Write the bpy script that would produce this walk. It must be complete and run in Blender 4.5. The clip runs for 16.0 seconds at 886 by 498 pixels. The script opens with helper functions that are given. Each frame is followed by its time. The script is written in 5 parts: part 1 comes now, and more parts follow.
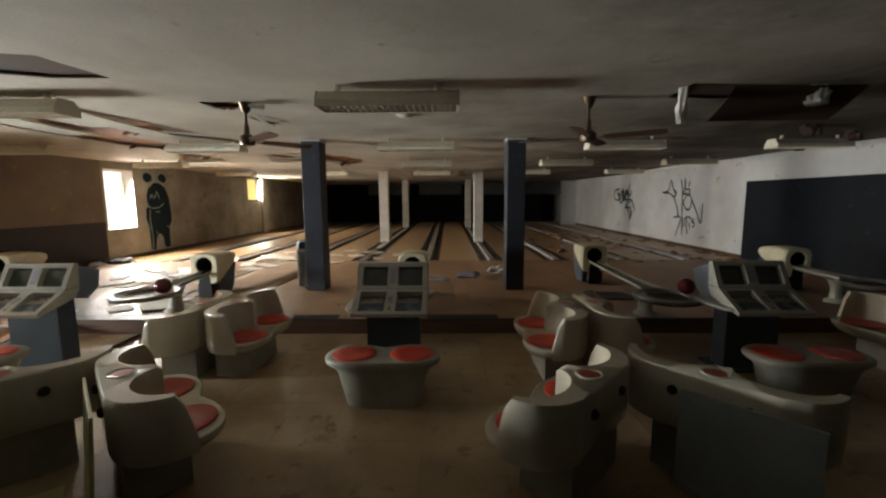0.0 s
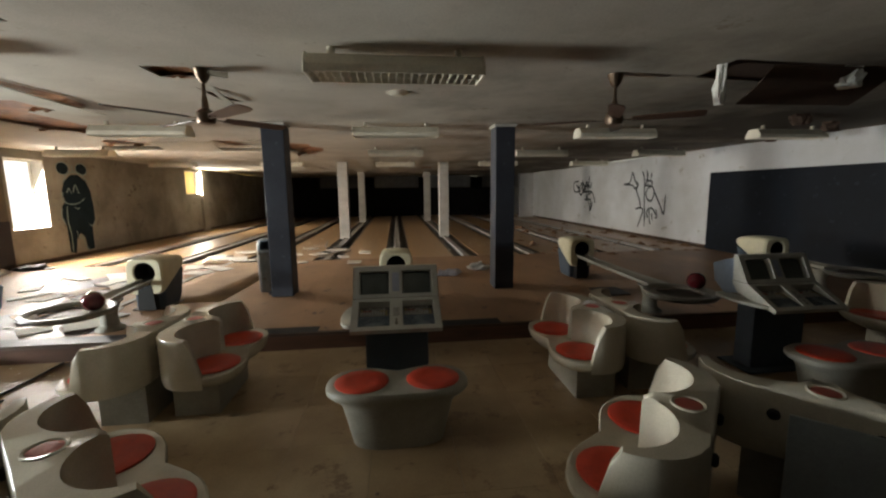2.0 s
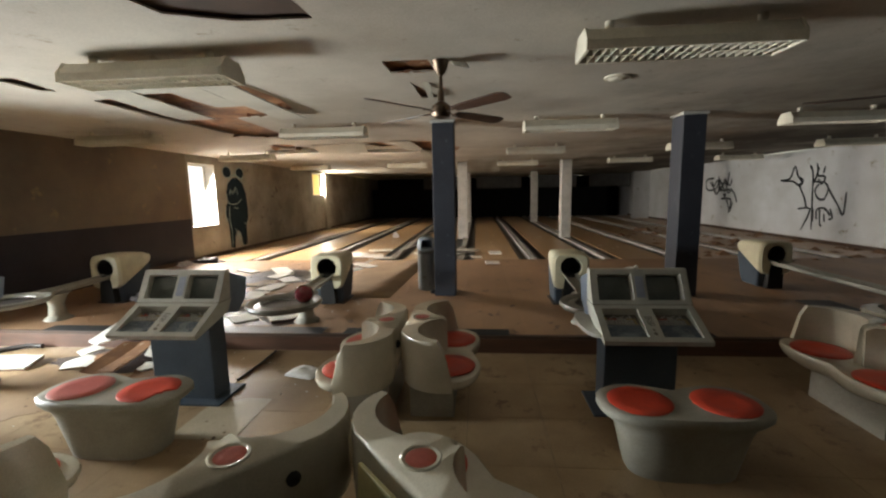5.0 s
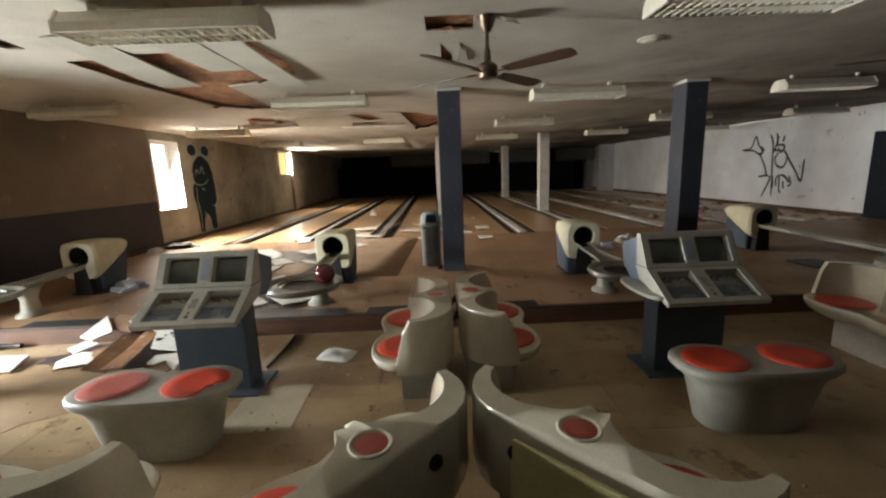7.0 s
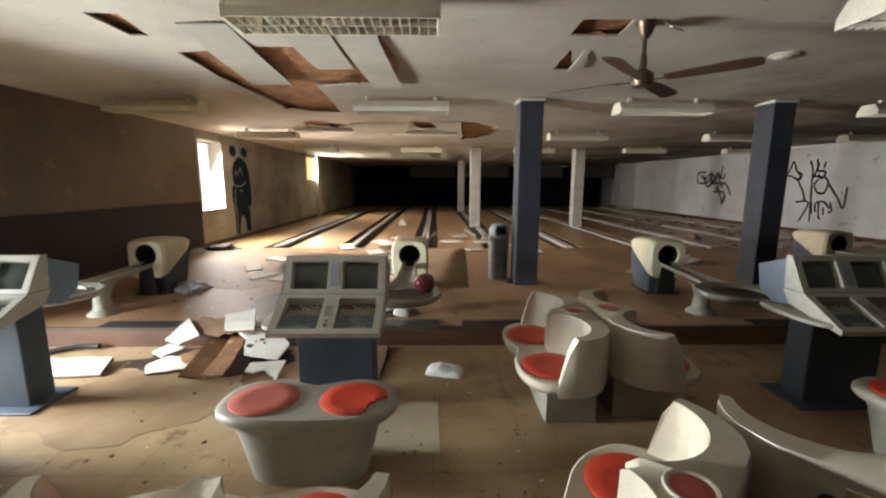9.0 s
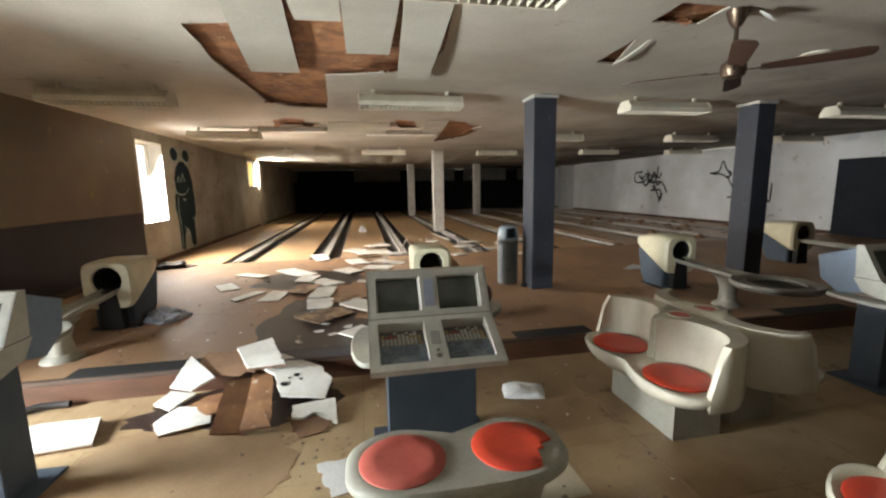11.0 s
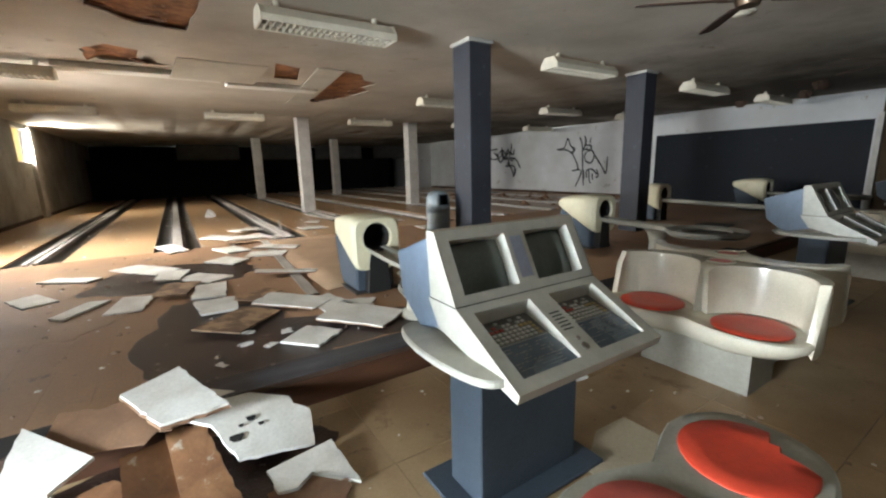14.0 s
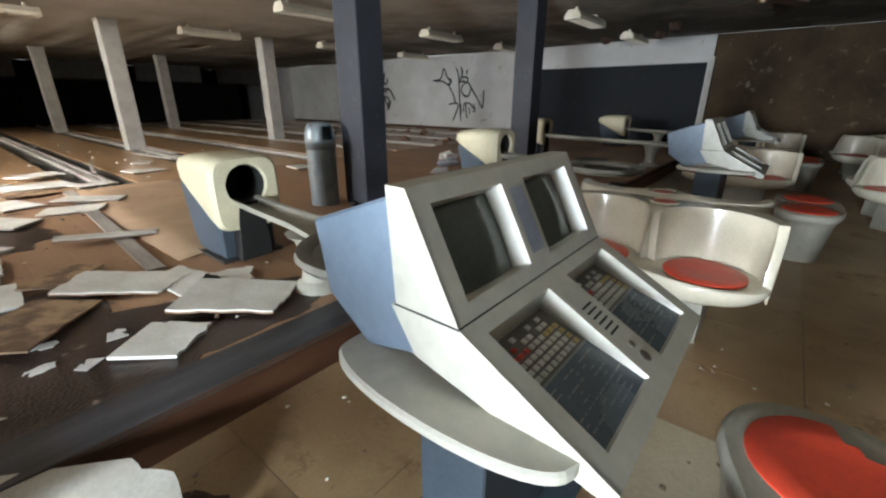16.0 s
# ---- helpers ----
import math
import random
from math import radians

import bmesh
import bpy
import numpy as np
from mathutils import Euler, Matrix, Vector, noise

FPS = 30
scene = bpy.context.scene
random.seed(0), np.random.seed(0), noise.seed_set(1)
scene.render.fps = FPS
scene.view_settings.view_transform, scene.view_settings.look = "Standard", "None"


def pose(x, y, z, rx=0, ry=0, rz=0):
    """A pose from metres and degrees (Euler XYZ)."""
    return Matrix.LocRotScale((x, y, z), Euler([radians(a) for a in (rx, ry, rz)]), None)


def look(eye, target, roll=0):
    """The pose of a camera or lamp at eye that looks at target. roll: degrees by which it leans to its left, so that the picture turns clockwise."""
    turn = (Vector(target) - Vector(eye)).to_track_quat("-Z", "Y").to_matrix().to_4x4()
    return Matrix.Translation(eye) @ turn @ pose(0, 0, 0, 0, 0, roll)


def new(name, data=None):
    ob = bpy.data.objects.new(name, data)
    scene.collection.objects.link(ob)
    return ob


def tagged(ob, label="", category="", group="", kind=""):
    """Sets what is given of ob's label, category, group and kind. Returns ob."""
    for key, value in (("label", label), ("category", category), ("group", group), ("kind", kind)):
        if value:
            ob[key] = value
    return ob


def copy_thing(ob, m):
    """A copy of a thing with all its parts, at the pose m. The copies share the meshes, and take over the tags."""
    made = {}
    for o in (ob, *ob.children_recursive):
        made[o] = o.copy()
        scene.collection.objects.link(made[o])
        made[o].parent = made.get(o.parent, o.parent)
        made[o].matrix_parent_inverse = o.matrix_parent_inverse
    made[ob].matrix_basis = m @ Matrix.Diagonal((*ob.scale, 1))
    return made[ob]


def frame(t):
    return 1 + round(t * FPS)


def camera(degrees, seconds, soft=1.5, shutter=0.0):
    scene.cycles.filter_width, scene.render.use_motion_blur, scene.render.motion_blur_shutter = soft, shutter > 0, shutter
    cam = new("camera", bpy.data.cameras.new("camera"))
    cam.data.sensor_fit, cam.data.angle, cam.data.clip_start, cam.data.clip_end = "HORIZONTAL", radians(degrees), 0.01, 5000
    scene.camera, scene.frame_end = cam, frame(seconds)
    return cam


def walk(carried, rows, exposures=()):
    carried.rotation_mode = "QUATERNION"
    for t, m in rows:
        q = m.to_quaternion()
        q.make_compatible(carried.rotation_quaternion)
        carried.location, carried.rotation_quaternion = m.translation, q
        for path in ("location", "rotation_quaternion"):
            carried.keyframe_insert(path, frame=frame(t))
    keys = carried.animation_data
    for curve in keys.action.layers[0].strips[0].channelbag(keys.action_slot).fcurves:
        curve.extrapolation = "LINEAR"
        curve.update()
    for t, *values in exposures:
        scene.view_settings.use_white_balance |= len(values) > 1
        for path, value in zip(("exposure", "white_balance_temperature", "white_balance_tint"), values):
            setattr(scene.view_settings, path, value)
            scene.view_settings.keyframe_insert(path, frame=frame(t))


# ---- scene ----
cam = camera(94.5, 16.0, soft=2.3)
METRES, EYE, TILT, LEAN, TURN = 8.0, 1.67, 0.0, 0.0, 0.7
ROWS = [
    (0.0, 0.0, 0.0, 0.0, -0.04, -7.07, 0.33),
    (0.5, -0.0133, 0.0323, 0.0018, -0.84, -6.9, -0.53),
    (1.0, -0.0322, 0.054, -0.0015, -3.25, -7.8, -0.69),
    (1.5, -0.055, 0.0711, -0.0012, -6.31, -8.14, 0.27),
    (2.0, -0.0712, 0.0868, -0.0024, -7.23, -8.03, 0.63),
    (2.5, -0.0884, 0.1086, -0.0012, -6.71, -6.99, 0.8),
    (3.0, -0.1071, 0.1244, -0.0027, -6.14, -7.05, 0.04),
    (3.5, -0.1365, 0.131, -0.0033, -5.69, -7.31, -0.18),
    (4.0, -0.1691, 0.131, -0.0041, -1.3, -7.3, 1.12),
    (4.2, -0.1859, 0.131, -0.0056, 2.95, -7.14, -0.24),
    (6.3, -0.2963, 0.1265, -0.0086, 4.05, -9.08, 1.75),
    (6.5, -0.3072, 0.1301, -0.0136, 0.42, -9.21, 0.99),
    (7.0, -0.3318, 0.145, -0.0157, -1.87, -10.82, 2.21),
    (7.5, -0.3592, 0.1578, -0.0145, -2.33, -11.89, 2.14),
    (8.0, -0.397, 0.1606, -0.0127, -3.55, -11.19, 1.82),
    (8.5, -0.4347, 0.1643, -0.0156, -1.55, -9.74, -0.11),
    (11.0, -0.6134, 0.2444, -0.0226, -11.67, -8.58, 0.96),
    (11.5, -0.6435, 0.2671, -0.0253, -18.37, -9.33, 2.13),
    (12.0, -0.6599, 0.289, -0.0283, -21.82, -8.42, 1.2),
    (12.5, -0.6738, 0.316, -0.0265, -23.15, -8.72, 1.56),
    (13.0, -0.6846, 0.3362, -0.036, -26.39, -9.81, -0.78),
    (13.5, -0.7077, 0.367, -0.0484, -32.09, -8.57, 0.51),
    (14.0, -0.7115, 0.4026, -0.0581, -33.69, -11.23, 1.4),
    (14.5, -0.6997, 0.4378, -0.0625, -37.95, -11.34, 4.03),
    (15.0, -0.6945, 0.4629, -0.0684, -42.56, -14.25, 4.83),
    (15.5, -0.6911, 0.4838, -0.0635, -46.13, -16.13, 2.18),
    (16.0, -0.6815, 0.4954, -0.0674, -51.48, -20.06, -0.21),
]
walk(cam, [(t, pose(0, 0, EYE, TILT, LEAN, TURN) @ pose(METRES * x, METRES * y, METRES * z, 90 + pitch, roll, yaw)) for t, x, y, z, yaw, pitch, roll in ROWS],
     exposures=[(0, -0.05, 6950, 10), (6.5, 0.0, 6850, 10), (9.5, 0.03, 6750, 10), (12.5, 0.02, 6500, 10), (14.5, -0.06, 6250, 9), (16, -0.06, 6250, 9)])

# world, sun and the daylight in the window openings
world = bpy.data.worlds.new("sky")
scene.world = world
world.use_nodes = True
wn = world.node_tree
sky = wn.nodes.new("ShaderNodeTexSky")
sky.sky_type, sky.sun_disc, sky.sun_elevation, sky.sun_rotation = "NISHITA", False, radians(38), radians(70)
wn.nodes["Background"].inputs[1].default_value = 0.1
wn.links.new(sky.outputs[0], wn.nodes["Background"].inputs[0])
sun = new("sun", bpy.data.lights.new("sun", "SUN"))
sun.data.energy, sun.data.angle, sun.data.color = 2.0, radians(0.5), (1, 0.95, 0.88)
sun.matrix_world = look((20, 10, 20), (0, 0, 4))


def window_lamp(name, x, y0, y1, z0, z1, watts, colour, drop=0.0, spread=180):
    lamp = new(name, bpy.data.lights.new(name, "AREA"))
    lamp.data.shape, lamp.data.size, lamp.data.size_y = "RECTANGLE", y1 - y0, z1 - z0
    lamp.data.energy, lamp.data.color, lamp.data.spread = watts, colour, radians(spread)
    cy, cz = (y0 + y1) / 2, (z0 + z1) / 2
    lamp.matrix_world = look((x, cy, cz), (x + 1, cy, cz - drop))
    return lamp


window_lamp("daylight_large", -9.5, 3.5, 4.8, 0.35, 1.2, 375, (0.85, 0.94, 1.0), 0.1, 108)
window_lamp("daylight_middle", -9.5, 10.6, 13.1, 0.8, 2.6, 1050, (1.0, 0.98, 0.94), 0.5, 122)
window_lamp("daylight_small", -9.28, 19.92, 20.12, 1.68, 2.56, 260, (1.0, 0.96, 0.86), 0.1, 150)
scene.view_settings.exposure = 0.0

# ---------------------------------------------------------------- materials


def material(name, base, dark=None, rough=0.6, metal=0.0, scale=3.0, spread=0.5, bump=0.1, fine=60.0, spot=None, spots=0.0, stretch=(1, 1, 1), vary=0.0, coat=0.0, spec=0.5, across=False):
    """A painted or natural surface: two colours mixed by large stains, fine grain in value and relief, and sparse spots. across: the stains run on from piece to piece."""
    m = bpy.data.materials.new(name)
    m.use_nodes = True
    nt = m.node_tree
    N, L = nt.nodes, nt.links
    b = N["Principled BSDF"]
    b.inputs["Roughness"].default_value, b.inputs["Metallic"].default_value = rough, metal
    b.inputs["Coat Weight"].default_value, b.inputs["Specular IOR Level"].default_value = coat, spec
    dark = dark or tuple(c * 0.6 for c in base)
    tc = N.new("ShaderNodeTexCoord")
    mp = N.new("ShaderNodeMapping")
    mp.inputs["Scale"].default_value = stretch
    place = N.new("ShaderNodeNewGeometry").outputs["Position"] if across else tc.outputs["Object"]
    L.new(place, mp.inputs[0])

    def noise_tex(s, detail, rough_=0.6):
        n = N.new("ShaderNodeTexNoise")
        n.inputs["Scale"].default_value, n.inputs["Detail"].default_value, n.inputs["Roughness"].default_value = s, detail, rough_
        L.new(mp.outputs[0], n.inputs["Vector"])
        return n

    big, small = noise_tex(scale, 6), noise_tex(fine, 3)
    ramp = N.new("ShaderNodeValToRGB")
    ramp.color_ramp.elements[0].position, ramp.color_ramp.elements[1].position = 0.5 - 0.22 * (1.2 - spread), 0.5 + 0.3 * (1.2 - spread)
    ramp.color_ramp.elements[0].color, ramp.color_ramp.elements[1].color = (*dark, 1), (*base, 1)
    L.new(big.outputs[0], ramp.inputs[0])
    colour = ramp.outputs[0]
    grain = N.new("ShaderNodeMix")
    grain.data_type, grain.blend_type = "RGBA", "MULTIPLY"
    grain.inputs[0].default_value = 0.35
    L.new(colour, grain.inputs[6])
    L.new(small.outputs[0], grain.inputs[7])
    colour = grain.outputs[2]
    lift = N.new("ShaderNodeMix")
    lift.data_type, lift.blend_type = "RGBA", "MULTIPLY"
    lift.inputs[0].default_value, lift.inputs[7].default_value = 1.0, (1.2, 1.2, 1.2, 1)
    L.new(colour, lift.inputs[6])
    colour = lift.outputs[2]
    if spot:
        sp = noise_tex(scale * 2.3 + 1.7, 8, 0.7)
        sr = N.new("ShaderNodeValToRGB")
        sr.color_ramp.elements[0].position, sr.color_ramp.elements[1].position = 0.62 - 0.2 * spots, 0.68 - 0.15 * spots
        L.new(sp.outputs[0], sr.inputs[0])
        mix = N.new("ShaderNodeMix")
        mix.data_type = "RGBA"
        mix.inputs[7].default_value = (*spot, 1)
        L.new(sr.outputs[0], mix.inputs[0])
        L.new(colour, mix.inputs[6])
        colour = mix.outputs[2]
    if vary:
        info = N.new("ShaderNodeObjectInfo")
        mr = N.new("ShaderNodeMapRange")
        mr.inputs[3].default_value, mr.inputs[4].default_value = 1 - vary, 1 + vary
        L.new(info.outputs["Random"], mr.inputs[0])
        vm = N.new("ShaderNodeVectorMath")
        vm.operation = "SCALE"
        L.new(colour, vm.inputs[0])
        L.new(mr.outputs[0], vm.inputs["Scale"])
        colour = vm.outputs[0]
    L.new(colour, b.inputs["Base Color"])
    rr = N.new("ShaderNodeMapRange")
    rr.inputs[3].default_value, rr.inputs[4].default_value = max(0, rough - 0.12), min(1, rough + 0.12)
    L.new(big.outputs[0], rr.inputs[0])
    L.new(rr.outputs[0], b.inputs["Roughness"])
    bp = N.new("ShaderNodeBump")
    bp.inputs["Strength"].default_value, bp.inputs["Distance"].default_value = bump, 0.01
    L.new(small.outputs[0], bp.inputs["Height"])
    L.new(bp.outputs[0], b.inputs["Normal"])
    return m


M_PIT = material("worn_vinyl_tile", (0.46, 0.335, 0.19), (0.24, 0.15, 0.075), 0.42, scale=0.8, spread=0.6, spot=(0.20, 0.12, 0.06), spots=0.25, vary=0.045, across=True)
M_PITBASE = material("floor_screed", (0.12, 0.10, 0.075), rough=0.8)
M_APPROACH = material("worn_maple_approach", (0.40, 0.237, 0.132), (0.24, 0.136, 0.073), 0.5, scale=0.9, spot=(0.12, 0.07, 0.045), spots=0.15, vary=0.05, stretch=(1, 0.6, 1))
M_LANE = material("varnished_lane_maple", (0.45, 0.285, 0.145), (0.34, 0.205, 0.10), 0.33, scale=1.6, stretch=(3, 0.25, 1), vary=0.07, bump=0.04)
M_CONCOURSE = material("dusty_concourse_floor", (0.05, 0.034, 0.023), (0.025, 0.017, 0.012), 0.7, scale=1.2, spec=0.18)
M_GUTTER = material("dark_gutter", (0.06, 0.055, 0.05), (0.02, 0.018, 0.016), 0.42, scale=5, stretch=(1, 0.1, 1))
M_CAP = material("grey_cap_strip", (0.50, 0.47, 0.42), (0.24, 0.21, 0.18), 0.5, scale=4, stretch=(1, 0.2, 1))
M_CEIL = material("stained_plaster_ceiling", (0.60, 0.55, 0.46), (0.38, 0.33, 0.26), 0.85, scale=0.5, bump=0.25, spot=(0.33, 0.27, 0.20), spots=0.0)


def mould_and_falloff(m, x_from, x_to):
    """Brown-black mouldy ragged clouds; thickening eastwards, they also paint in the dimmer light there."""
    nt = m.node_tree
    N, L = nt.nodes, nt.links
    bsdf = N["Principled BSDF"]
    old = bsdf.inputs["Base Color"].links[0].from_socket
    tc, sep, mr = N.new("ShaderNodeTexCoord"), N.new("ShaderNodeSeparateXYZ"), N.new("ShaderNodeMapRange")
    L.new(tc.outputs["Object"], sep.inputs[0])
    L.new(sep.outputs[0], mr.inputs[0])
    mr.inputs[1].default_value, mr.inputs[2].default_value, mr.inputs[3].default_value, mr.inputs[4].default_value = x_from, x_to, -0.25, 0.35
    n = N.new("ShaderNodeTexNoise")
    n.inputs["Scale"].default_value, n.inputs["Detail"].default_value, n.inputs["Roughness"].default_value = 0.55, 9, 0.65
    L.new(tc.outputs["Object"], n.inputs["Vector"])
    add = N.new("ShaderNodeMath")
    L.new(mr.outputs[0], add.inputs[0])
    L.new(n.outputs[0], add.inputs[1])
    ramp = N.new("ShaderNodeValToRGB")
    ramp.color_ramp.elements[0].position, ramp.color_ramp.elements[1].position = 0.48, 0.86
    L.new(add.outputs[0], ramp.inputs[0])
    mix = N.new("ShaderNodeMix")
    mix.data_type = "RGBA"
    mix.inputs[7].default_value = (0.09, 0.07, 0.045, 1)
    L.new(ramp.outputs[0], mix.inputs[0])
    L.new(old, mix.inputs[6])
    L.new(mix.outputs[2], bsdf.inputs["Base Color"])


# part of this eastward darkening stands for the fading window light
mould_and_falloff(M_CEIL, -2.0, 5.0)
M_HANG = material("cream_hanging_board", (0.56, 0.53, 0.44), (0.42, 0.385, 0.31), 0.8, scale=1.4, vary=0.12)
M_BOARD = material("white_ceiling_board", (0.78, 0.77, 0.72), (0.58, 0.55, 0.48), 0.75, scale=3.2, vary=0.06, bump=0.05)
M_BOARDBACK = material("brown_board_back", (0.27, 0.15, 0.08), (0.15, 0.08, 0.045), 0.85, scale=3, vary=0.1)
M_INSUL = material("brown_backing_paper", (0.44, 0.205, 0.09), (0.22, 0.09, 0.04), 0.6, scale=4.5, spread=0.9, bump=0.4, spot=(0.55, 0.38, 0.24), spots=0.15)
M_RUSTY = material("dark_timber_and_void", (0.09, 0.05, 0.03), rough=0.8)
M_MAHOG = material("mahogany_step_board", (0.13, 0.055, 0.028), (0.05, 0.022, 0.012), 0.45, scale=3, stretch=(0.3, 2, 2))
M_WALLUP = material("ochre_wall_paint", (0.17, 0.125, 0.075), (0.09, 0.066, 0.044), 0.55, scale=0.8, spot=(0.20, 0.145, 0.07), spots=0.08)
M_WALLLOW = material("dark_violet_dado_paint", (0.035, 0.03, 0.037), (0.02, 0.017, 0.021), 0.5, scale=1.0, spec=0.18)
M_PLASTER = material("mouldy_cream_plaster", (0.36, 0.33, 0.275), (0.18, 0.16, 0.13), 0.8, scale=0.9, spot=(0.13, 0.11, 0.085), spots=0.15)
M_REVEAL = material("white_window_reveal", (0.78, 0.76, 0.70), (0.66, 0.62, 0.55), 0.7)
M_WHITEWALL = material("grimy_white_wall", (0.66, 0.67, 0.68), (0.50, 0.50, 0.49), 0.7, scale=0.7, spot=(0.30, 0.27, 0.2), spots=0.0)
M_NAVY = material("navy_wall_paint", (0.008, 0.0115, 0.018), (0.005, 0.007, 0.011), 0.55, scale=1.4, spot=(0.02, 0.027, 0.036), spots=0.10, spec=0.15)
M_BROWNWALL = material("peeling_brown_wall", (0.10, 0.07, 0.042), (0.035, 0.024, 0.015), 0.85, scale=0.8, spot=(0.20, 0.17, 0.12), spots=0.12, spec=0.18)
M_BLACK = material("black_curtain", (0.012, 0.012, 0.013), (0.006, 0.006, 0.006), 0.9, spec=0.18)
M_MASK = material("grey_masking_panel", (0.13, 0.13, 0.125), (0.08, 0.08, 0.078), 0.7)
M_BLUECOL = material("slate_blue_column_paint", (0.048, 0.051, 0.062), (0.033, 0.035, 0.043), 0.5, scale=1.5, spot=(0.08, 0.085, 0.10), spots=0.03, spec=0.18)
M_WHITECOL = material("white_column_paint", (0.60, 0.58, 0.53), (0.42, 0.40, 0.36), 0.6)
M_CREAM = material("cream_fibreglass", (0.62, 0.57, 0.455), (0.50, 0.455, 0.35), 0.2, scale=3.5, bump=0.03, coat=0.3, fine=120)
M_CREAMDULL = material("dusty_grey_fibreglass", (0.36, 0.34, 0.28), (0.25, 0.235, 0.19), 0.5, scale=3.5, bump=0.05)
M_HOOD = material("yellowed_cream_plastic", (0.68, 0.63, 0.44), (0.55, 0.50, 0.34), 0.4, scale=4, bump=0.03)
M_RED = material("red_vinyl", (0.62, 0.062, 0.026), (0.42, 0.036, 0.018), 0.42, scale=6, bump=0.08)
M_REDDUST = material("dusty_red_vinyl", (0.50, 0.12, 0.09), (0.40, 0.07, 0.05), 0.5, scale=5, bump=0.08)
M_CONSOLE = material("warm_grey_console_plastic", (0.45, 0.437, 0.375), (0.38, 0.367, 0.31), 0.42, scale=5, bump=0.03, fine=18)
M_SLATE = material("slate_blue_laminate", (0.075, 0.095, 0.12), (0.055, 0.07, 0.09), 0.5, scale=4, spec=0.18)
M_HOUSING = material("pale_blue_steel", (0.15, 0.195, 0.26), (0.13, 0.17, 0.225), 0.45, scale=4, fine=20, bump=0.03)
M_SCREEN = material("dark_monitor_glass", (0.10, 0.115, 0.105), (0.075, 0.088, 0.08), 0.16, scale=5, bump=0.0)
M_KEYDARK = material("dark_keypad_foil", (0.11, 0.10, 0.088), (0.075, 0.07, 0.06), 0.4)
M_KEYBLUE = material("slate_scoring_foil", (0.10, 0.13, 0.16), (0.07, 0.092, 0.115), 0.26)
M_KEYWHITE = material("white_keys", (0.62, 0.62, 0.57), rough=0.5)
M_KEYRED = material("red_keys", (0.5, 0.05, 0.03), rough=0.5)
M_PRINT = material("grey_print", (0.26, 0.28, 0.29), rough=0.5)
M_KEYAMBER = material("amber_keys", (0.5, 0.38, 0.14), rough=0.5)
M_METAL = material("dull_steel", (0.22, 0.19, 0.155), (0.13, 0.11, 0.09), 0.42, metal=0.8)
M_PLATE = material("worn_silver_plate", (0.34, 0.37, 0.44), (0.24, 0.26, 0.32), 0.4, metal=0.3)
M_DARKMETAL = material("dark_metal", (0.06, 0.05, 0.045), (0.035, 0.03, 0.027), 0.5, metal=0.3)


def glow(name, colour, strength):
    m = bpy.data.materials.new(name)
    m.use_nodes = True
    b = m.node_tree.nodes["Principled BSDF"]
    b.inputs["Base Color"].default_value = (0, 0, 0, 1)
    b.inputs["Roughness"].default_value = 1.0
    b.inputs["Emission Color"].default_value, b.inputs["Emission Strength"].default_value = (*colour, 1), strength
    return m


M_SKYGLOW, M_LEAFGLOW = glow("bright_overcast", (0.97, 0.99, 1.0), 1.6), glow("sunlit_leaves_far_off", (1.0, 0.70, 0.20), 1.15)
M_LAMPWHITE = material("white_enamel", (0.74, 0.69, 0.56), (0.60, 0.54, 0.42), 0.4, bump=0.02)
M_LAMPDARK = material("dark_brown_lamp_inside", (0.13, 0.085, 0.05), (0.07, 0.042, 0.026), 0.6)
M_BRONZE = material("tarnished_bronze", (0.17, 0.12, 0.08), (0.09, 0.06, 0.04), 0.35, metal=0.8)
M_RACK = material("scuffed_grey_rack", (0.25, 0.235, 0.195), (0.15, 0.14, 0.115), 0.36, scale=4)
M_BLADE = material("brown_fan_blade", (0.09, 0.045, 0.028), (0.05, 0.025, 0.016), 0.45, stretch=(1, 8, 1))
M_BALL = material("maroon_resin_ball", (0.14, 0.012, 0.018), (0.09, 0.008, 0.012), 0.12, bump=0.0, coat=0.6)
M_HOLE = material("black_rubber_and_voids", (0.012, 0.011, 0.010), rough=0.8)
M_BLACKPAINT = material("black_spray_paint", (0.02, 0.022, 0.026), rough=0.5)
M_MURALDARK = material("dark_teal_spray_paint", (0.016, 0.028, 0.036), (0.010, 0.018, 0.024), 0.9, spec=0.08)
M_MURALLIGHT = material("pale_green_spray_paint", (0.26, 0.34, 0.33), rough=0.6)
M_YELLOW = material("yellow_laminate", (0.55, 0.50, 0.24), (0.45, 0.40, 0.19), 0.5)
M_PAPER = material("white_paper", (0.74, 0.74, 0.72), (0.62, 0.61, 0.58), 0.7)
M_PLYBROWN = material("torn_brown_hardboard", (0.30, 0.15, 0.065), (0.15, 0.066, 0.03), 0.6, scale=4, spot=(0.4, 0.33, 0.25), spots=0.1)
M_TAN = material("tan_carpet_sheet", (0.40, 0.27, 0.16), (0.30, 0.19, 0.11), 0.8, scale=2)
M_BIN = material("grey_enamel_bin", (0.30, 0.34, 0.36), (0.19, 0.22, 0.235), 0.35, metal=0.2, spot=(0.12, 0.08, 0.05), spots=0.1)
M_FILM = material("crumpled_plastic_film", (0.55, 0.57, 0.62), (0.30, 0.32, 0.38), 0.2, bump=0.2)
M_DEBRIS = material("rubble_crumbs", (0.34, 0.27, 0.2), (0.12, 0.07, 0.045), 0.8, scale=8)

# ---------------------------------------------------------------- helpers of this file


def quad_face(bm, vs):
    try:
        return bm.faces.new(vs)
    except ValueError:
        return None


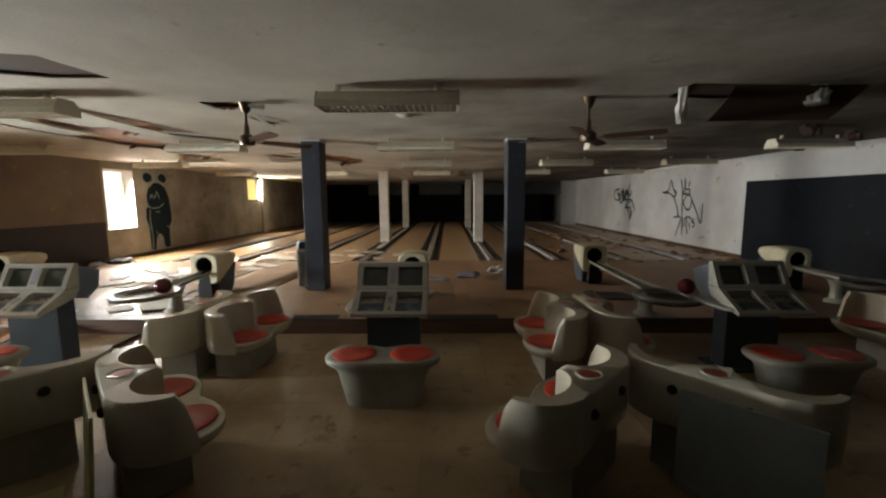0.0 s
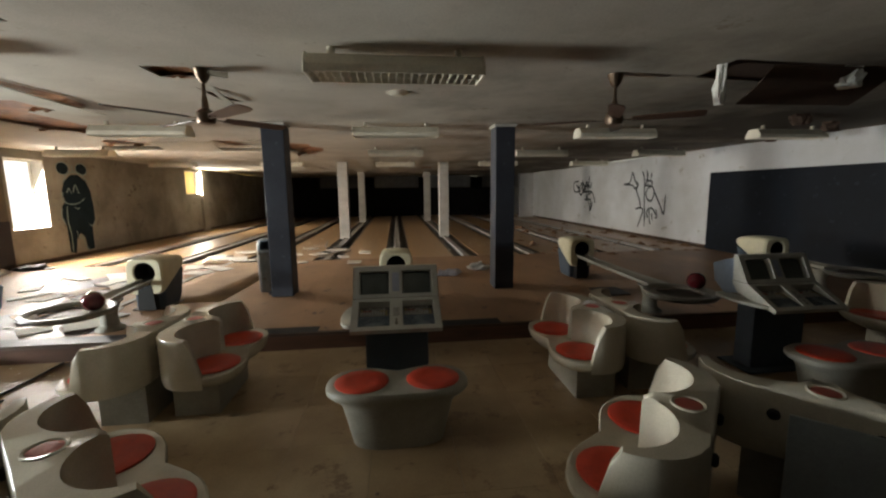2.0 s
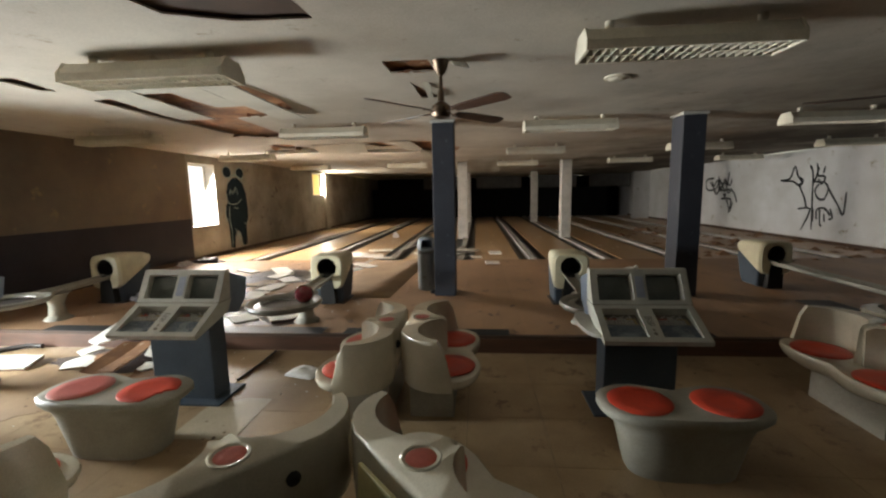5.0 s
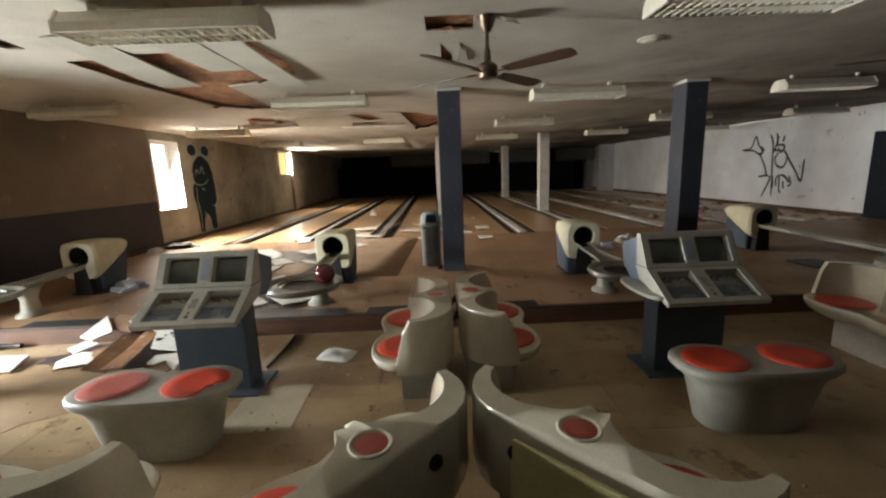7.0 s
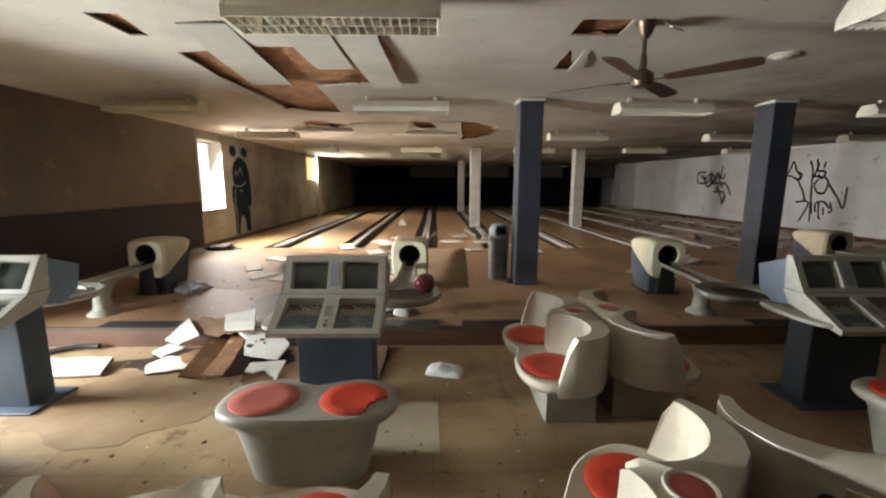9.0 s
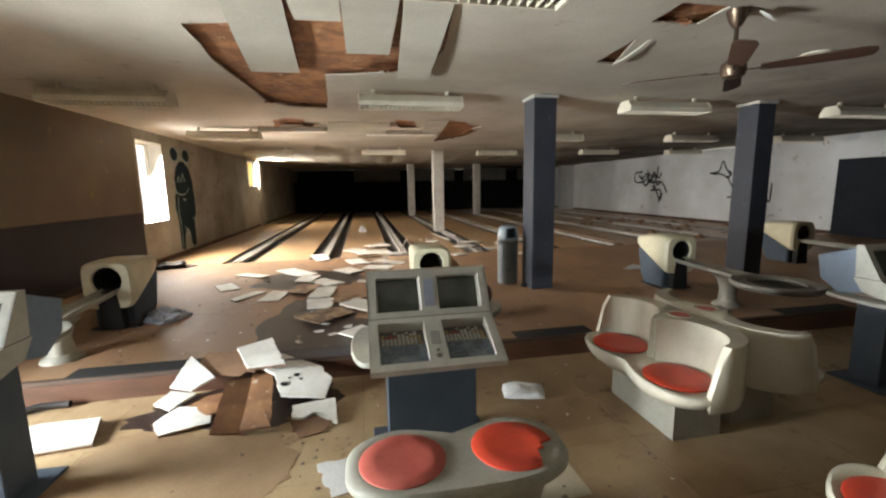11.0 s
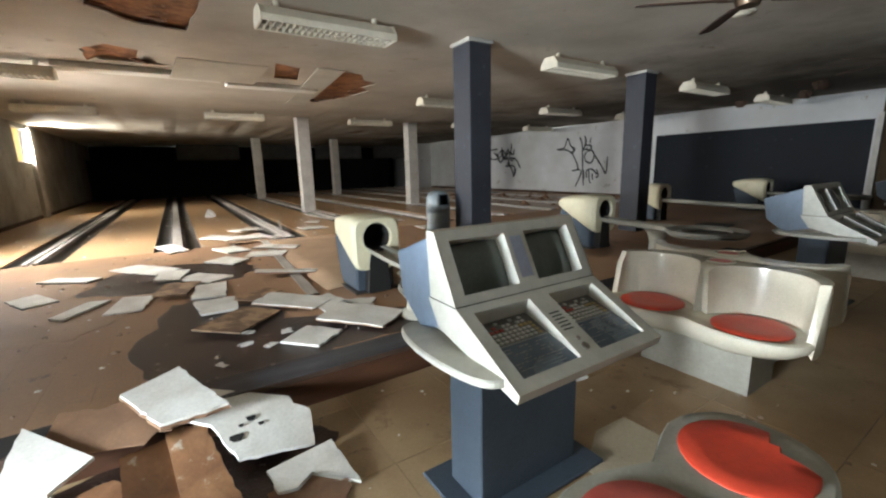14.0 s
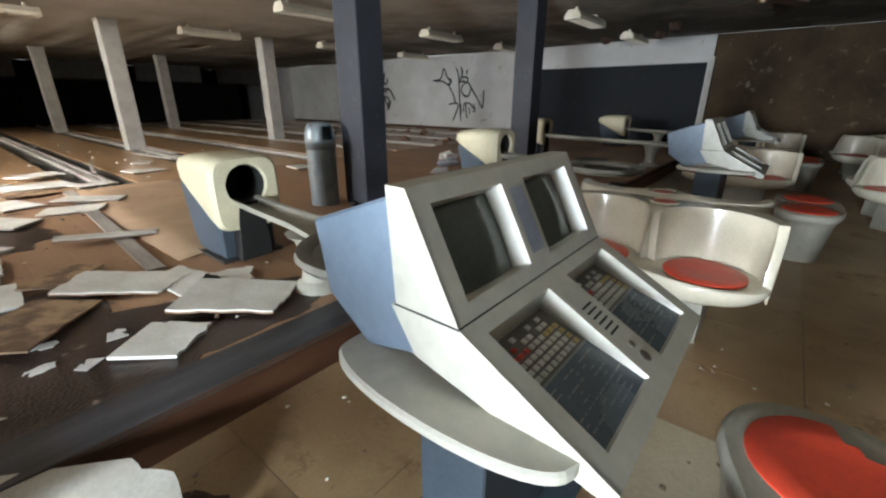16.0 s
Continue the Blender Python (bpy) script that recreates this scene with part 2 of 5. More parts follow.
def box(bm, x0, x1, y0, y1, z0, z1, bevel=0.0, seg=1):
    vs = [bm.verts.new((x, y, z)) for z in (z0, z1) for y in (y0, y1) for x in (x0, x1)]
    fs = [bm.faces.new([vs[i] for i in f]) for f in ((0, 2, 3, 1), (4, 5, 7, 6), (0, 1, 5, 4), (1, 3, 7, 5), (3, 2, 6, 7), (2, 0, 4, 6))]
    if bevel:
        bmesh.ops.bevel(bm, geom=list({e for f in fs for e in f.edges}), offset=bevel, segments=seg, affect="EDGES", profile=0.5)


def prism(bm, outline, axis, a, b, bevel=0.0, seg=1):
    """Push a closed 2D outline along an axis. axis x: outline is (y, z); y: (x, z); z: (x, y)."""
    def at(p, h):
        return {"x": (h, p[0], p[1]), "y": (p[0], h, p[1]), "z": (p[0], p[1], h)}[axis]
    lo, hi = [bm.verts.new(at(p, a)) for p in outline], [bm.verts.new(at(p, b)) for p in outline]
    n = len(outline)
    fs = [bm.faces.new(lo), bm.faces.new(hi)] + [bm.faces.new((lo[i], lo[(i + 1) % n], hi[(i + 1) % n], hi[i])) for i in range(n)]
    bmesh.ops.recalc_face_normals(bm, faces=fs)
    if bevel:
        bmesh.ops.bevel(bm, geom=list({e for f in fs[:2] for e in f.edges}), offset=bevel, segments=seg, affect="EDGES", profile=0.5)
    return fs


def loft(bm, rings, cap=True, closed=True):
    rows = [[bm.verts.new(p) for p in r] for r in rings]
    n = len(rows[0])
    fs = []
    for a, b in zip(rows, rows[1:]):
        for i in range(n if closed else n - 1):
            fs.append(bm.faces.new((a[i], a[(i + 1) % n], b[(i + 1) % n], b[i])))
    if cap:
        fs += [bm.faces.new(rows[0][::-1]), bm.faces.new(rows[-1])]
    bmesh.ops.recalc_face_normals(bm, faces=fs)
    return fs


def ring(cx, cy, z, rx, ry, n=24, power=1.0):
    out = []
    for i in range(n):
        a = 2 * math.pi * i / n
        c, s = math.cos(a), math.sin(a)
        out.append((cx + rx * math.copysign(abs(c) ** power, c), cy + ry * math.copysign(abs(s) ** power, s), z))
    return out


def tube(bm, pts, r, n=8, flat=1.0):
    pts = [Vector(p) for p in pts]
    rings = []
    for i, p in enumerate(pts):
        d = (pts[min(i + 1, len(pts) - 1)] - pts[max(i - 1, 0)]).normalized()
        side = d.cross(Vector((0, 0, 1)))
        side = side.normalized() if side.length > 0.05 else Vector((1, 0, 0))
        up = side.cross(d).normalized()
        rings.append([tuple(p + side * r * math.cos(2 * math.pi * k / n) + up * r * flat * math.sin(2 * math.pi * k / n)) for k in range(n)])
    loft(bm, rings)


def part(name, bm, mat, parent=None, label="", smooth=False, angle=40):
    me = bpy.data.meshes.new(name)
    bm.normal_update()
    if smooth:
        for f in bm.faces:
            f.smooth = True
        for e in bm.edges:
            if len(e.link_faces) == 2 and e.calc_face_angle(0) > radians(angle):
                e.smooth = False
    bm.to_mesh(me)
    bm.free()
    me.materials.append(mat)
    ob = new(name, me)
    if parent is not None:
        ob.parent = parent
    if label:
        ob["label"] = label
    return ob


def thing(name, x, y, z, rz=0.0, label="", category="", group=""):
    ob = new(name)
    ob.empty_display_size = 0.1
    ob.matrix_basis = pose(x, y, z, 0, 0, rz)
    return tagged(ob, label, category, group)


def structure(name, bm, mat, smooth=False):
    return tagged(part(name, bm, mat, smooth=smooth), kind="structure")


def boxes(name, mat, rows, bevel=0.0):
    bm = bmesh.new()
    for r in rows:
        box(bm, *r, bevel=bevel)
    return structure(name, bm, mat)


# ---------------------------------------------------------------- the large structure
XL, XR, YB, YF = -9.2, 7.95, -4.5, 31.0
CEIL, PIT, STEP_Y, FOUL = 2.72, -0.2, 5.52, 10.95
CONC, CONC_Y = 0.2, 1.75
DIV = [-7.56 + 1.747 * k for k in range(9)]
HOODS = [-7.68, -4.14, -0.60, 2.83, 6.17]

boxes("ground", M_PITBASE, [(-60, 60, -60, 90, -0.75, -0.6)])
boxes("floor_pit", M_PITBASE, [(XL, XR, CONC_Y, STEP_Y, -0.5, PIT - 0.012)])
boxes("floor_concourse", M_CONCOURSE, [(XL, XR, YB, CONC_Y, -0.5, CONC)])
boxes("concourse_edge_trim", M_DARKMETAL, [(XL, XR, CONC_Y - 0.03, CONC_Y + 0.012, CONC - 0.04, CONC + 0.006)])
boxes("floor_approach_base", M_PITBASE, [(XL, XR, STEP_Y + 0.02, FOUL, -0.5, -0.014)])
boxes("step_riser", M_MAHOG, [(XL, XR, STEP_Y - 0.006, STEP_Y + 0.02, PIT, -0.03)])
boxes("floor_lane_bed", M_PITBASE, [(XL, XR, FOUL, YF, -0.5, -0.14)])


def wall_with_holes(name, mat, x0, x1, y0, y1, z0, z1, holes):
    """A wall along y, cut by rectangular openings (ya, yb, za, zb)."""
    rows, y = [], y0
    for ya, yb, za, zb in sorted(holes):
        rows.append((x0, x1, y, ya, z0, z1))
        if za > z0:
            rows.append((x0, x1, ya, yb, z0, za))
        if zb < z1:
            rows.append((x0, x1, ya, yb, zb, z1))
        y = yb
    rows.append((x0, x1, y, y1, z0, z1))
    return boxes(name, mat, rows)


W3, W1, W2 = (3.4, 4.9, 0.3, 1.27), (10.97, 12.03, 0.86, 2.52), (18.9, 20.15, 1.64, 2.6)
wall_with_holes("wall_west_near", M_WALLUP, XL - 0.35, XL, YB, 10.9, -0.5, CEIL, [W3])
wall_with_holes("wall_west_far", M_PLASTER, XL - 0.35, XL, 10.9, YF, -0.5, CEIL, [W1, W2])
wall_with_holes("dado_west", M_WALLLOW, XL, XL + 0.012, YB, 10.9, -0.2, 1.09, [(3.4, 4.9, 0.3, 1.09)])
for wi, (ya, yb, za, zb) in enumerate((W3, W1, W2)):
    x0, x1 = XL - 0.34, XL + 0.004
    boxes("window_reveal_%d" % (wi + 1), M_REVEAL, [(x0, x1, ya, ya + 0.02, za, zb), (x0, x1, yb - 0.02, yb, za, zb), (x0, x1, ya + 0.02, yb - 0.02, za, za + 0.02), (x0, x1, ya + 0.02, yb - 0.02, zb - 0.02, zb)])
boxes("backdrop_sky", M_SKYGLOW, [(-13.1, -13.0, -2, 21.5, -0.55, 7)])
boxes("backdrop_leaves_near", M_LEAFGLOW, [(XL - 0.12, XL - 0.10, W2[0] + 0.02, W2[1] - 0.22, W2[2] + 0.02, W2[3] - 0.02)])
boxes("backdrop_leaves", M_LEAFGLOW, [(-13.1, -13.0, 21.5, 50, -0.55, 7)])
boxes("wall_east", M_WHITEWALL, [(XR, XR + 0.3, 5.85, YF, -0.5, CEIL)])
boxes("wall_east_panel", M_NAVY, [(XR - 0.012, XR, 5.95, 11.1, PIT, 2.07)])
boxes("wall_east_trim", M_WHITECOL, [(XR - 0.06, XR + 0.02, 5.8, 5.9, PIT, 2.2)])
boxes("wall_east_near", M_BROWNWALL, [(XR + 0.02, XR + 0.32, YB, 5.85, -0.5, CEIL)])
boxes("wall_south", M_CONCOURSE, [(XL, XR + 0.3, YB - 0.3, YB, -0.5, CEIL)])
boxes("wall_north", M_BLACK, [(XL, XR, YF, YF + 0.3, -0.5, CEIL)])
boxes("pit_curtain", M_BLACK, [(XL + 0.05, XR - 1.2, 29.2, 29.3, 0.02, 1.95)])
tagged(bpy.data.objects["pit_curtain"], kind="structure")


# ceiling with torn openings and a dark void above
def poly_inside(x, y, poly):
    inside = False
    for (x0, y0), (x1, y1) in zip(poly, poly[1:] + poly[:1]):
        if (y0 > y) != (y1 > y) and x < (x1 - x0) * (y - y0) / (y1 - y0) + x0:
            inside = not inside
    return inside


HOLE_BIG = [(-6.2, 5.45), (-5.76, 5.36), (-5.7, 4.7), (-5.3, 4.65), (-4.3, 4.6), (-4.15, 5.75), (-4.25, 6.3), (-4.72, 6.6), (-5.28, 6.76), (-5.34, 7.9), (-5.42, 8.68), (-5.85, 8.62), (-6.19, 8.28), (-6.22, 7.4), (-6.28, 6.4)]
HOLE_MAIN = [(-3.6, 9.75), (-2.95, 9.78), (-2.75, 10.2), (-2.45, 10.35), (-2.55, 10.8), (-2.3, 11.1), (-2.42, 11.9), (-2.62, 12.3), (-2.8, 12.75), (-3.36, 12.7), (-3.05, 12.1), (-3.4, 11.0)]
HOLE_SIDE = [(-4.3, 9.65), (-3.93, 9.79), (-3.76, 10.7), (-4.13, 10.68)]
HOLE_MID = [(-6.5, 10.0), (-6.21, 9.6), (-5.9, 9.75), (-5.94, 10.2), (-5.5, 10.5), (-6.35, 10.45)]
HOLE_FAN = [(-2.70, 4.57), (-2.31, 4.57), (-2.29, 4.90), (-2.69, 4.91)]
HOLE_SCRAP = [(-6.32, 4.54), (-6.08, 4.56), (-6.17, 5.02), (-6.31, 5.0)]
HOLE_NEAR = [(-3.9, 3.05), (-3.21, 3.05), (-3.0, 3.1), (-2.93, 3.68), (-3.42, 3.66), (-3.8, 3.5)]
HOLE_FLAP = [(-2.54, 5.92), (-2.32, 5.95), (-2.57, 5.24)]
HOLE_EAST = [(2.3, 4.0), (3.9, 4.1), (4.1, 4.5), (3.4, 4.7), (2.9, 4.62), (2.35, 4.55)]
HOLE_BACK = [(0.6, 19.0), (1.1, 19.0), (1.1, 20.4), (0.55, 20.4)]
SPLIT = 13.2


def ragged(poly, step=0.16, amount=0.018):
    out = []
    for (x0, y0), (x1, y1) in zip(poly, poly[1:] + poly[:1]):
        n = max(1, int(math.hypot(x1 - x0, y1 - y0) / step))
        for i in range(n):
            u = i / n
            x, y = x0 + (x1 - x0) * u, y0 + (y1 - y0) * u
            k = amount if i else 0
            out.append((x + k * noise.noise(Vector((x * 9, y * 9, 1))), y + k * noise.noise(Vector((x * 9, y * 9, 5)))))
    return out


def build_ceiling():
    bm = bmesh.new()
    outer = [(XL, YB), (XR, YB), (XR, SPLIT), (XL, SPLIT)]
    for poly in [outer] + [ragged(h) for h in (HOLE_BIG, HOLE_MAIN, HOLE_SIDE, HOLE_MID, HOLE_FAN, HOLE_SCRAP, HOLE_NEAR, HOLE_FLAP, HOLE_EAST)]:
        vs = [bm.verts.new((x, y, CEIL)) for x, y in poly]
        for p, q in zip(vs, vs[1:] + vs[:1]):
            bm.edges.new((p, q))
    bmesh.ops.triangle_fill(bm, use_beauty=True, use_dissolve=False, edges=bm.edges[:])
    for f in bm.faces:
        if f.normal.z > 0:
            f.normal_flip()
    xs = np.arange(XL, XR + 0.01, (XR - XL) / 110)
    ys = np.arange(SPLIT, YF + 0.01, 0.34)
    grid = []
    for y in ys:
        k = min(1, (y - SPLIT) / 2.5)
        grid.append([bm.verts.new((x, y, CEIL + k * (0.045 * noise.noise(Vector((x * 1.8, y * 0.35, 7.0))) - 0.012 * abs(math.sin(x * 5.2))))) for x in xs])
    for j in range(len(ys) - 1):
        for i in range(len(xs) - 1):
            cx, cy = (xs[i] + xs[i + 1]) / 2, (ys[j] + ys[j + 1]) / 2
            if poly_inside(cx, cy, HOLE_BACK):
                continue
            bm.faces.new((grid[j][i], grid[j + 1][i], grid[j + 1][i + 1], grid[j][i + 1]))
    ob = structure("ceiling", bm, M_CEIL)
    mod = ob.modifiers.new("thickness", "SOLIDIFY")
    mod.thickness, mod.offset = 0.014, -1
    return ob


build_ceiling()
boxes("ceiling_backing", M_INSUL, [(XL - 0.3, XR + 0.3, YB, YF + 0.3, CEIL + 0.055, CEIL + 0.11)])
# added dark sheets stand for the shade inside two of the ceiling openings
boxes("ceiling_void_board", M_RUSTY, [(2.1, 4.3, 3.8, 4.9, CEIL + 0.03, CEIL + 0.045), (-4.0, -2.85, 2.95, 3.75, CEIL + 0.03, CEIL + 0.045)])
boxes("roof", M_PITBASE, [(XL - 0.4, XR + 0.4, YB - 0.4, YF + 0.4, CEIL + 0.2, CEIL + 0.4)])


# ---------------------------------------------------------------- lanes
def build_lanes():
    edges = [XL] + DIV + [XR]
    hw = 0.33
    for k in range(len(DIV) + 1):
        a = XL if k == 0 else DIV[k - 1] + hw
        b = XR if k == len(DIV) else DIV[k] - hw
        if b - a < 0.3:
            continue
        bm = bmesh.new()
        box(bm, a, b, FOUL, 28.9, -0.10, 0.0)
        structure("lane", bm, M_LANE)
    for k, d in enumerate(DIV):
        bm = bmesh.new()
        for s in (-1, 1):
            prof = []
            c = d + s * 0.205
            for i in range(9):
                a = math.pi * i / 8
                prof.append((c + 0.115 * math.cos(a), -0.02 - 0.075 * math.sin(a)))
            for p, q in zip(prof, prof[1:]):
                vs = [bm.verts.new((x, y, z)) for (x, z), y in ((p, FOUL), (q, FOUL), (q, 28.9), (p, 28.9))]
                bm.faces.new(vs)
        structure("gutter", bm, M_GUTTER, smooth=True)
        bm = bmesh.new()
        if k % 2 == 0:
            for s in (-1, 1):
                box(bm, d + s * 0.055 - 0.032, d + s * 0.055 + 0.032, FOUL, 28.9, -0.1, 0.035, bevel=0.008)
            box(bm, d - 0.023, d + 0.023, FOUL, 28.9, -0.1, 0.0)
        else:
            box(bm, d - 0.075, d + 0.075, FOUL, 28.9, -0.1, 0.03, bevel=0.01)
        structure("lane_divider_cap", bm, M_CAP)


build_lanes()


def column(x, y, w, d, mat, label):
    t = thing("column", x, y, 0, 0, label, "column", "columns")
    bm = bmesh.new()
    box(bm, -w / 2, w / 2, -d / 2, d / 2, 0, CEIL - 0.045, bevel=0.008)
    part("shaft", bm, mat, t)
    bm = bmesh.new()
    box(bm, -w / 2 - 0.02, w / 2 + 0.02, -d / 2 - 0.02, d / 2 + 0.02, CEIL - 0.045, CEIL - 0.005, bevel=0.006)
    part("capital", bm, M_WHITECOL, t, "white plaster top band")
    return t


column(-2.423, 7.53, 0.335, 0.36, M_BLUECOL, "square column painted dark slate blue on the bowling approach")
column(1.215, 7.53, 0.325, 0.36, M_BLUECOL, "square column painted dark slate blue on the bowling approach")
for cx in (-2.42, 1.16):
    column(cx, 15.75, 0.34, 0.34, M_WHITECOL, "square white column between the bowling lanes")
    column(cx, 23.7, 0.34, 0.34, M_WHITECOL, "square white column between the bowling lanes")


# masks above the pin decks
def masks():
    for k in range(5):
        x0, x1 = XL + 0.25 + k * 3.5, XL + 0.25 + k * 3.5 + 2.9
        if k == 0:
            continue
        t = thing("masking_panel", (x0 + x1) / 2, 28.3, 1.93, 0, "grey masking panel above the dark pin deck", "masking panel", "masking panels")
        bm = bmesh.new()
        w = (min(x1, XR - 0.4) - x0) / 2
        box(bm, -w, w, -0.03, 0.03, 0, CEIL - 1.93 - 0.02, bevel=0.01)
        part("board", bm, M_MASK, t)
        bm = bmesh.new()
        box(bm, -w, w, -0.06, 0.04, -0.05, 0.0, bevel=0.008)
        part("lower_rail", bm, M_DARKMETAL, t)


masks()

# ---------------------------------------------------------------- ceiling lamps and fans


def ceiling_lamp(x, y, length=1.28, big=True, z=CEIL):
    t = thing("ceiling_lamp", x, y, z - 0.185, 0, "long white fluorescent ceiling lamp with a dusty louvre, switched off", "ceiling lamp", "ceiling lamps")
    h, w = length / 2, 0.15 if big else 0.12
    bm = bmesh.new()
    prism(bm, [(-w, 0.03), (-w * 0.55, 0.115), (w * 0.55, 0.115), (w, 0.03), (w, 0.02), (-w, 0.02)], "x", -h, h, bevel=0.003)
    part("housing", bm, M_LAMPWHITE, t)
    for s in (-1, 1):
        bm = bmesh.new()
        prism(bm, [(-w - 0.004, -0.035), (-w - 0.004, 0.035), (-w * 0.6, 0.122), (w * 0.6, 0.122), (w + 0.004, 0.035), (w + 0.004, -0.035)], "x", s * h, s * (h + 0.022), bevel=0.004)
        part("end_cap", bm, M_LAMPWHITE, t)
        bm = bmesh.new()
        box(bm, -h, h, s * w - 0.006, s * w + 0.006, -0.03, 0.02)
        part("side_rail", bm, M_LAMPWHITE, t)
    bm = bmesh.new()
    n = 22
    for i in range(1, n):
        px = -h + length * i / n
        box(bm, px - 0.003, px + 0.003, -w, w, -0.028, 0.012)
    box(bm, -h, h, -0.004, 0.004, -0.028, 0.012)
    part("louvre", bm, M_LAMPWHITE, t, "dusty louvre grid")
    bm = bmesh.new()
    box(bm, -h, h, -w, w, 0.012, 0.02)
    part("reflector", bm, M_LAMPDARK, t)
    for s in (-1, 1):
        bm = bmesh.new()
        loft(bm, [ring(s * h * 0.75, 0, 0.11, 0.03, 0.03, 12), ring(s * h * 0.75, 0, 0.186, 0.03, 0.03, 12)])
        part("mounting_stud", bm, M_LAMPWHITE, t)
    return t


lamp = ceiling_lamp(-0.55, 3.98)
for lx, ly in ((-4.42, 4.15), (-8.6, 4.2), (-4.27, 7.38), (-0.55, 7.38), (3.1, 7.38), (6.3, 7.38), (-7.75, 7.45), (-7.55, 10.9), (-0.55, 10.95), (3.1, 10.95), (6.3, 10.95), (-7.58, 14.85), (-4.25, 14.9),
               (-0.57, 15.05), (2.95, 14.8), (6.3, 14.9)):
    copy_thing(lamp, pose(lx, ly, CEIL - 0.185))


def ceiling_fan(x, y, turn):
    t = thing("ceiling_fan", x, y, CEIL - 0.42, turn, "brown four-bladed ceiling fan with a steel motor, standing still", "ceiling fan", "ceiling fans")
    bm = bmesh.new()
    loft(bm, [ring(0, 0, z, r, r, 20) for z, r in ((-0.05, 0.03), (-0.04, 0.07), (0.0, 0.085), (0.05, 0.08), (0.075, 0.05), (0.09, 0.025))])
    part("motor", bm, M_BRONZE, t, smooth=True)
    bm = bmesh.new()
    loft(bm, [ring(0, 0, z, r, r, 12) for z, r in ((0.08, 0.03), (0.16, 0.026), (0.2, 0.016), (0.36, 0.014))])
    part("rod", bm, M_BRONZE, t, smooth=True)
    bm = bmesh.new()
    loft(bm, [ring(0, 0, z, r, r, 16) for z, r in ((0.30, 0.025), (0.34, 0.05), (0.415, 0.075))])
    part("canopy", bm, M_BRONZE, t, smooth=True)
    for turned in (-46, 45, 141, 229):
        bm = bmesh.new()
        out = [(0.16, -0.045), (0.3, -0.06), (0.68, -0.07), (0.745, -0.05), (0.755, 0.0), (0.745, 0.05), (0.68, 0.07), (0.3, 0.06), (0.16, 0.045)]
        prism(bm, out, "z", 0.0, 0.008, bevel=0.002)
        b = part("blade", bm, M_BLADE, t)
        b.matrix_basis = pose(0, 0, 0.0, 0, 0, turned) @ pose(0, 0, 0, -13, 0, 0)
        bm = bmesh.new()
        box(bm, 0.05, 0.2, -0.016, 0.016, -0.006, 0.0, bevel=0.002)
        b2 = part("bracket", bm, M_BRONZE, t)
        b2.matrix_basis = pose(0, 0, 0.0, 0, 0, turned)
    return t


ceiling_fan(-2.21, 4.61, 0)
ceiling_fan(1.5, 4.5, 14)

# ---------------------------------------------------------------- seats


def double_outline(half, r, notch, n=40, front=0.0):
    """A rounded double-seat outline in x and y round two centres at +-half."""
    out = []
    for i in range(n):
        a = 2 * math.pi * i / n
        x = (half + r) * math.copysign(abs(math.cos(a)) ** 0.62, math.cos(a))
        y = r * math.copysign(abs(math.sin(a)) ** 0.75, math.sin(a))
        pinch = notch * math.exp(-(x / 0.17) ** 2)
        y *= 1 - (pinch if y > 0 else front * pinch)
        out.append((x, y))
    return out


def pad(bm, cx, cy, z, rx, ry, torn=0.0):
    rings = []
    for k, (s, h) in enumerate(((1.0, 0.0), (1.0, 0.008), (0.955, 0.014), (0.6, 0.010), (0.1, 0.009))):
        pts = []
        for i in range(32):
            a = 2 * math.pi * i / 32
            q = s
            if torn and abs(a - 5.75) < 0.5:
                q *= 1 - torn * (1 - abs(a - 5.75)) * (0.75 + 0.25 * math.sin(i * 2.7))
            pts.append((cx + rx * q * math.cos(a), cy + ry * q * math.sin(a), z + h))
        rings.append(pts)
    loft(bm, rings)


def stool(x, y, rz, label, torn=0.0, dusty=False):
    t = thing("double_stool", x, y, PIT, rz, label, "stool", "double stools at the scoring consoles")
    bm = bmesh.new()
    rows = []
    for z, s, sh in ((0.0, 0.66, 0.7), (0.30, 0.80, 0.86), (0.36, 0.86, 0.92), (0.385, 0.97, 0.98), (0.41, 1.02, 1.03), (0.44, 1.02, 1.03), (0.455, 0.98, 0.98), (0.452, 0.9, 0.88)):
        rows.append([(px * s, py * sh, z) for px, py in double_outline(0.265, 0.25, 0.42)])
    loft(bm, rows)
    part("pedestal_body", bm, M_CREAMDULL, t, "grey-beige moulded fibreglass body", smooth=True, angle=50)
    for s in (-1, 1):
        bm = bmesh.new()
        pad(bm, s * 0.265, -0.01, 0.448, 0.2, 0.19, torn if s > 0 else 0)
        part("seat_pad", bm, M_REDDUST if dusty and s < 0 else M_RED, t, "round red vinyl seat pad" + (" with a torn edge" if torn and s > 0 else ""), smooth=True)
    return t


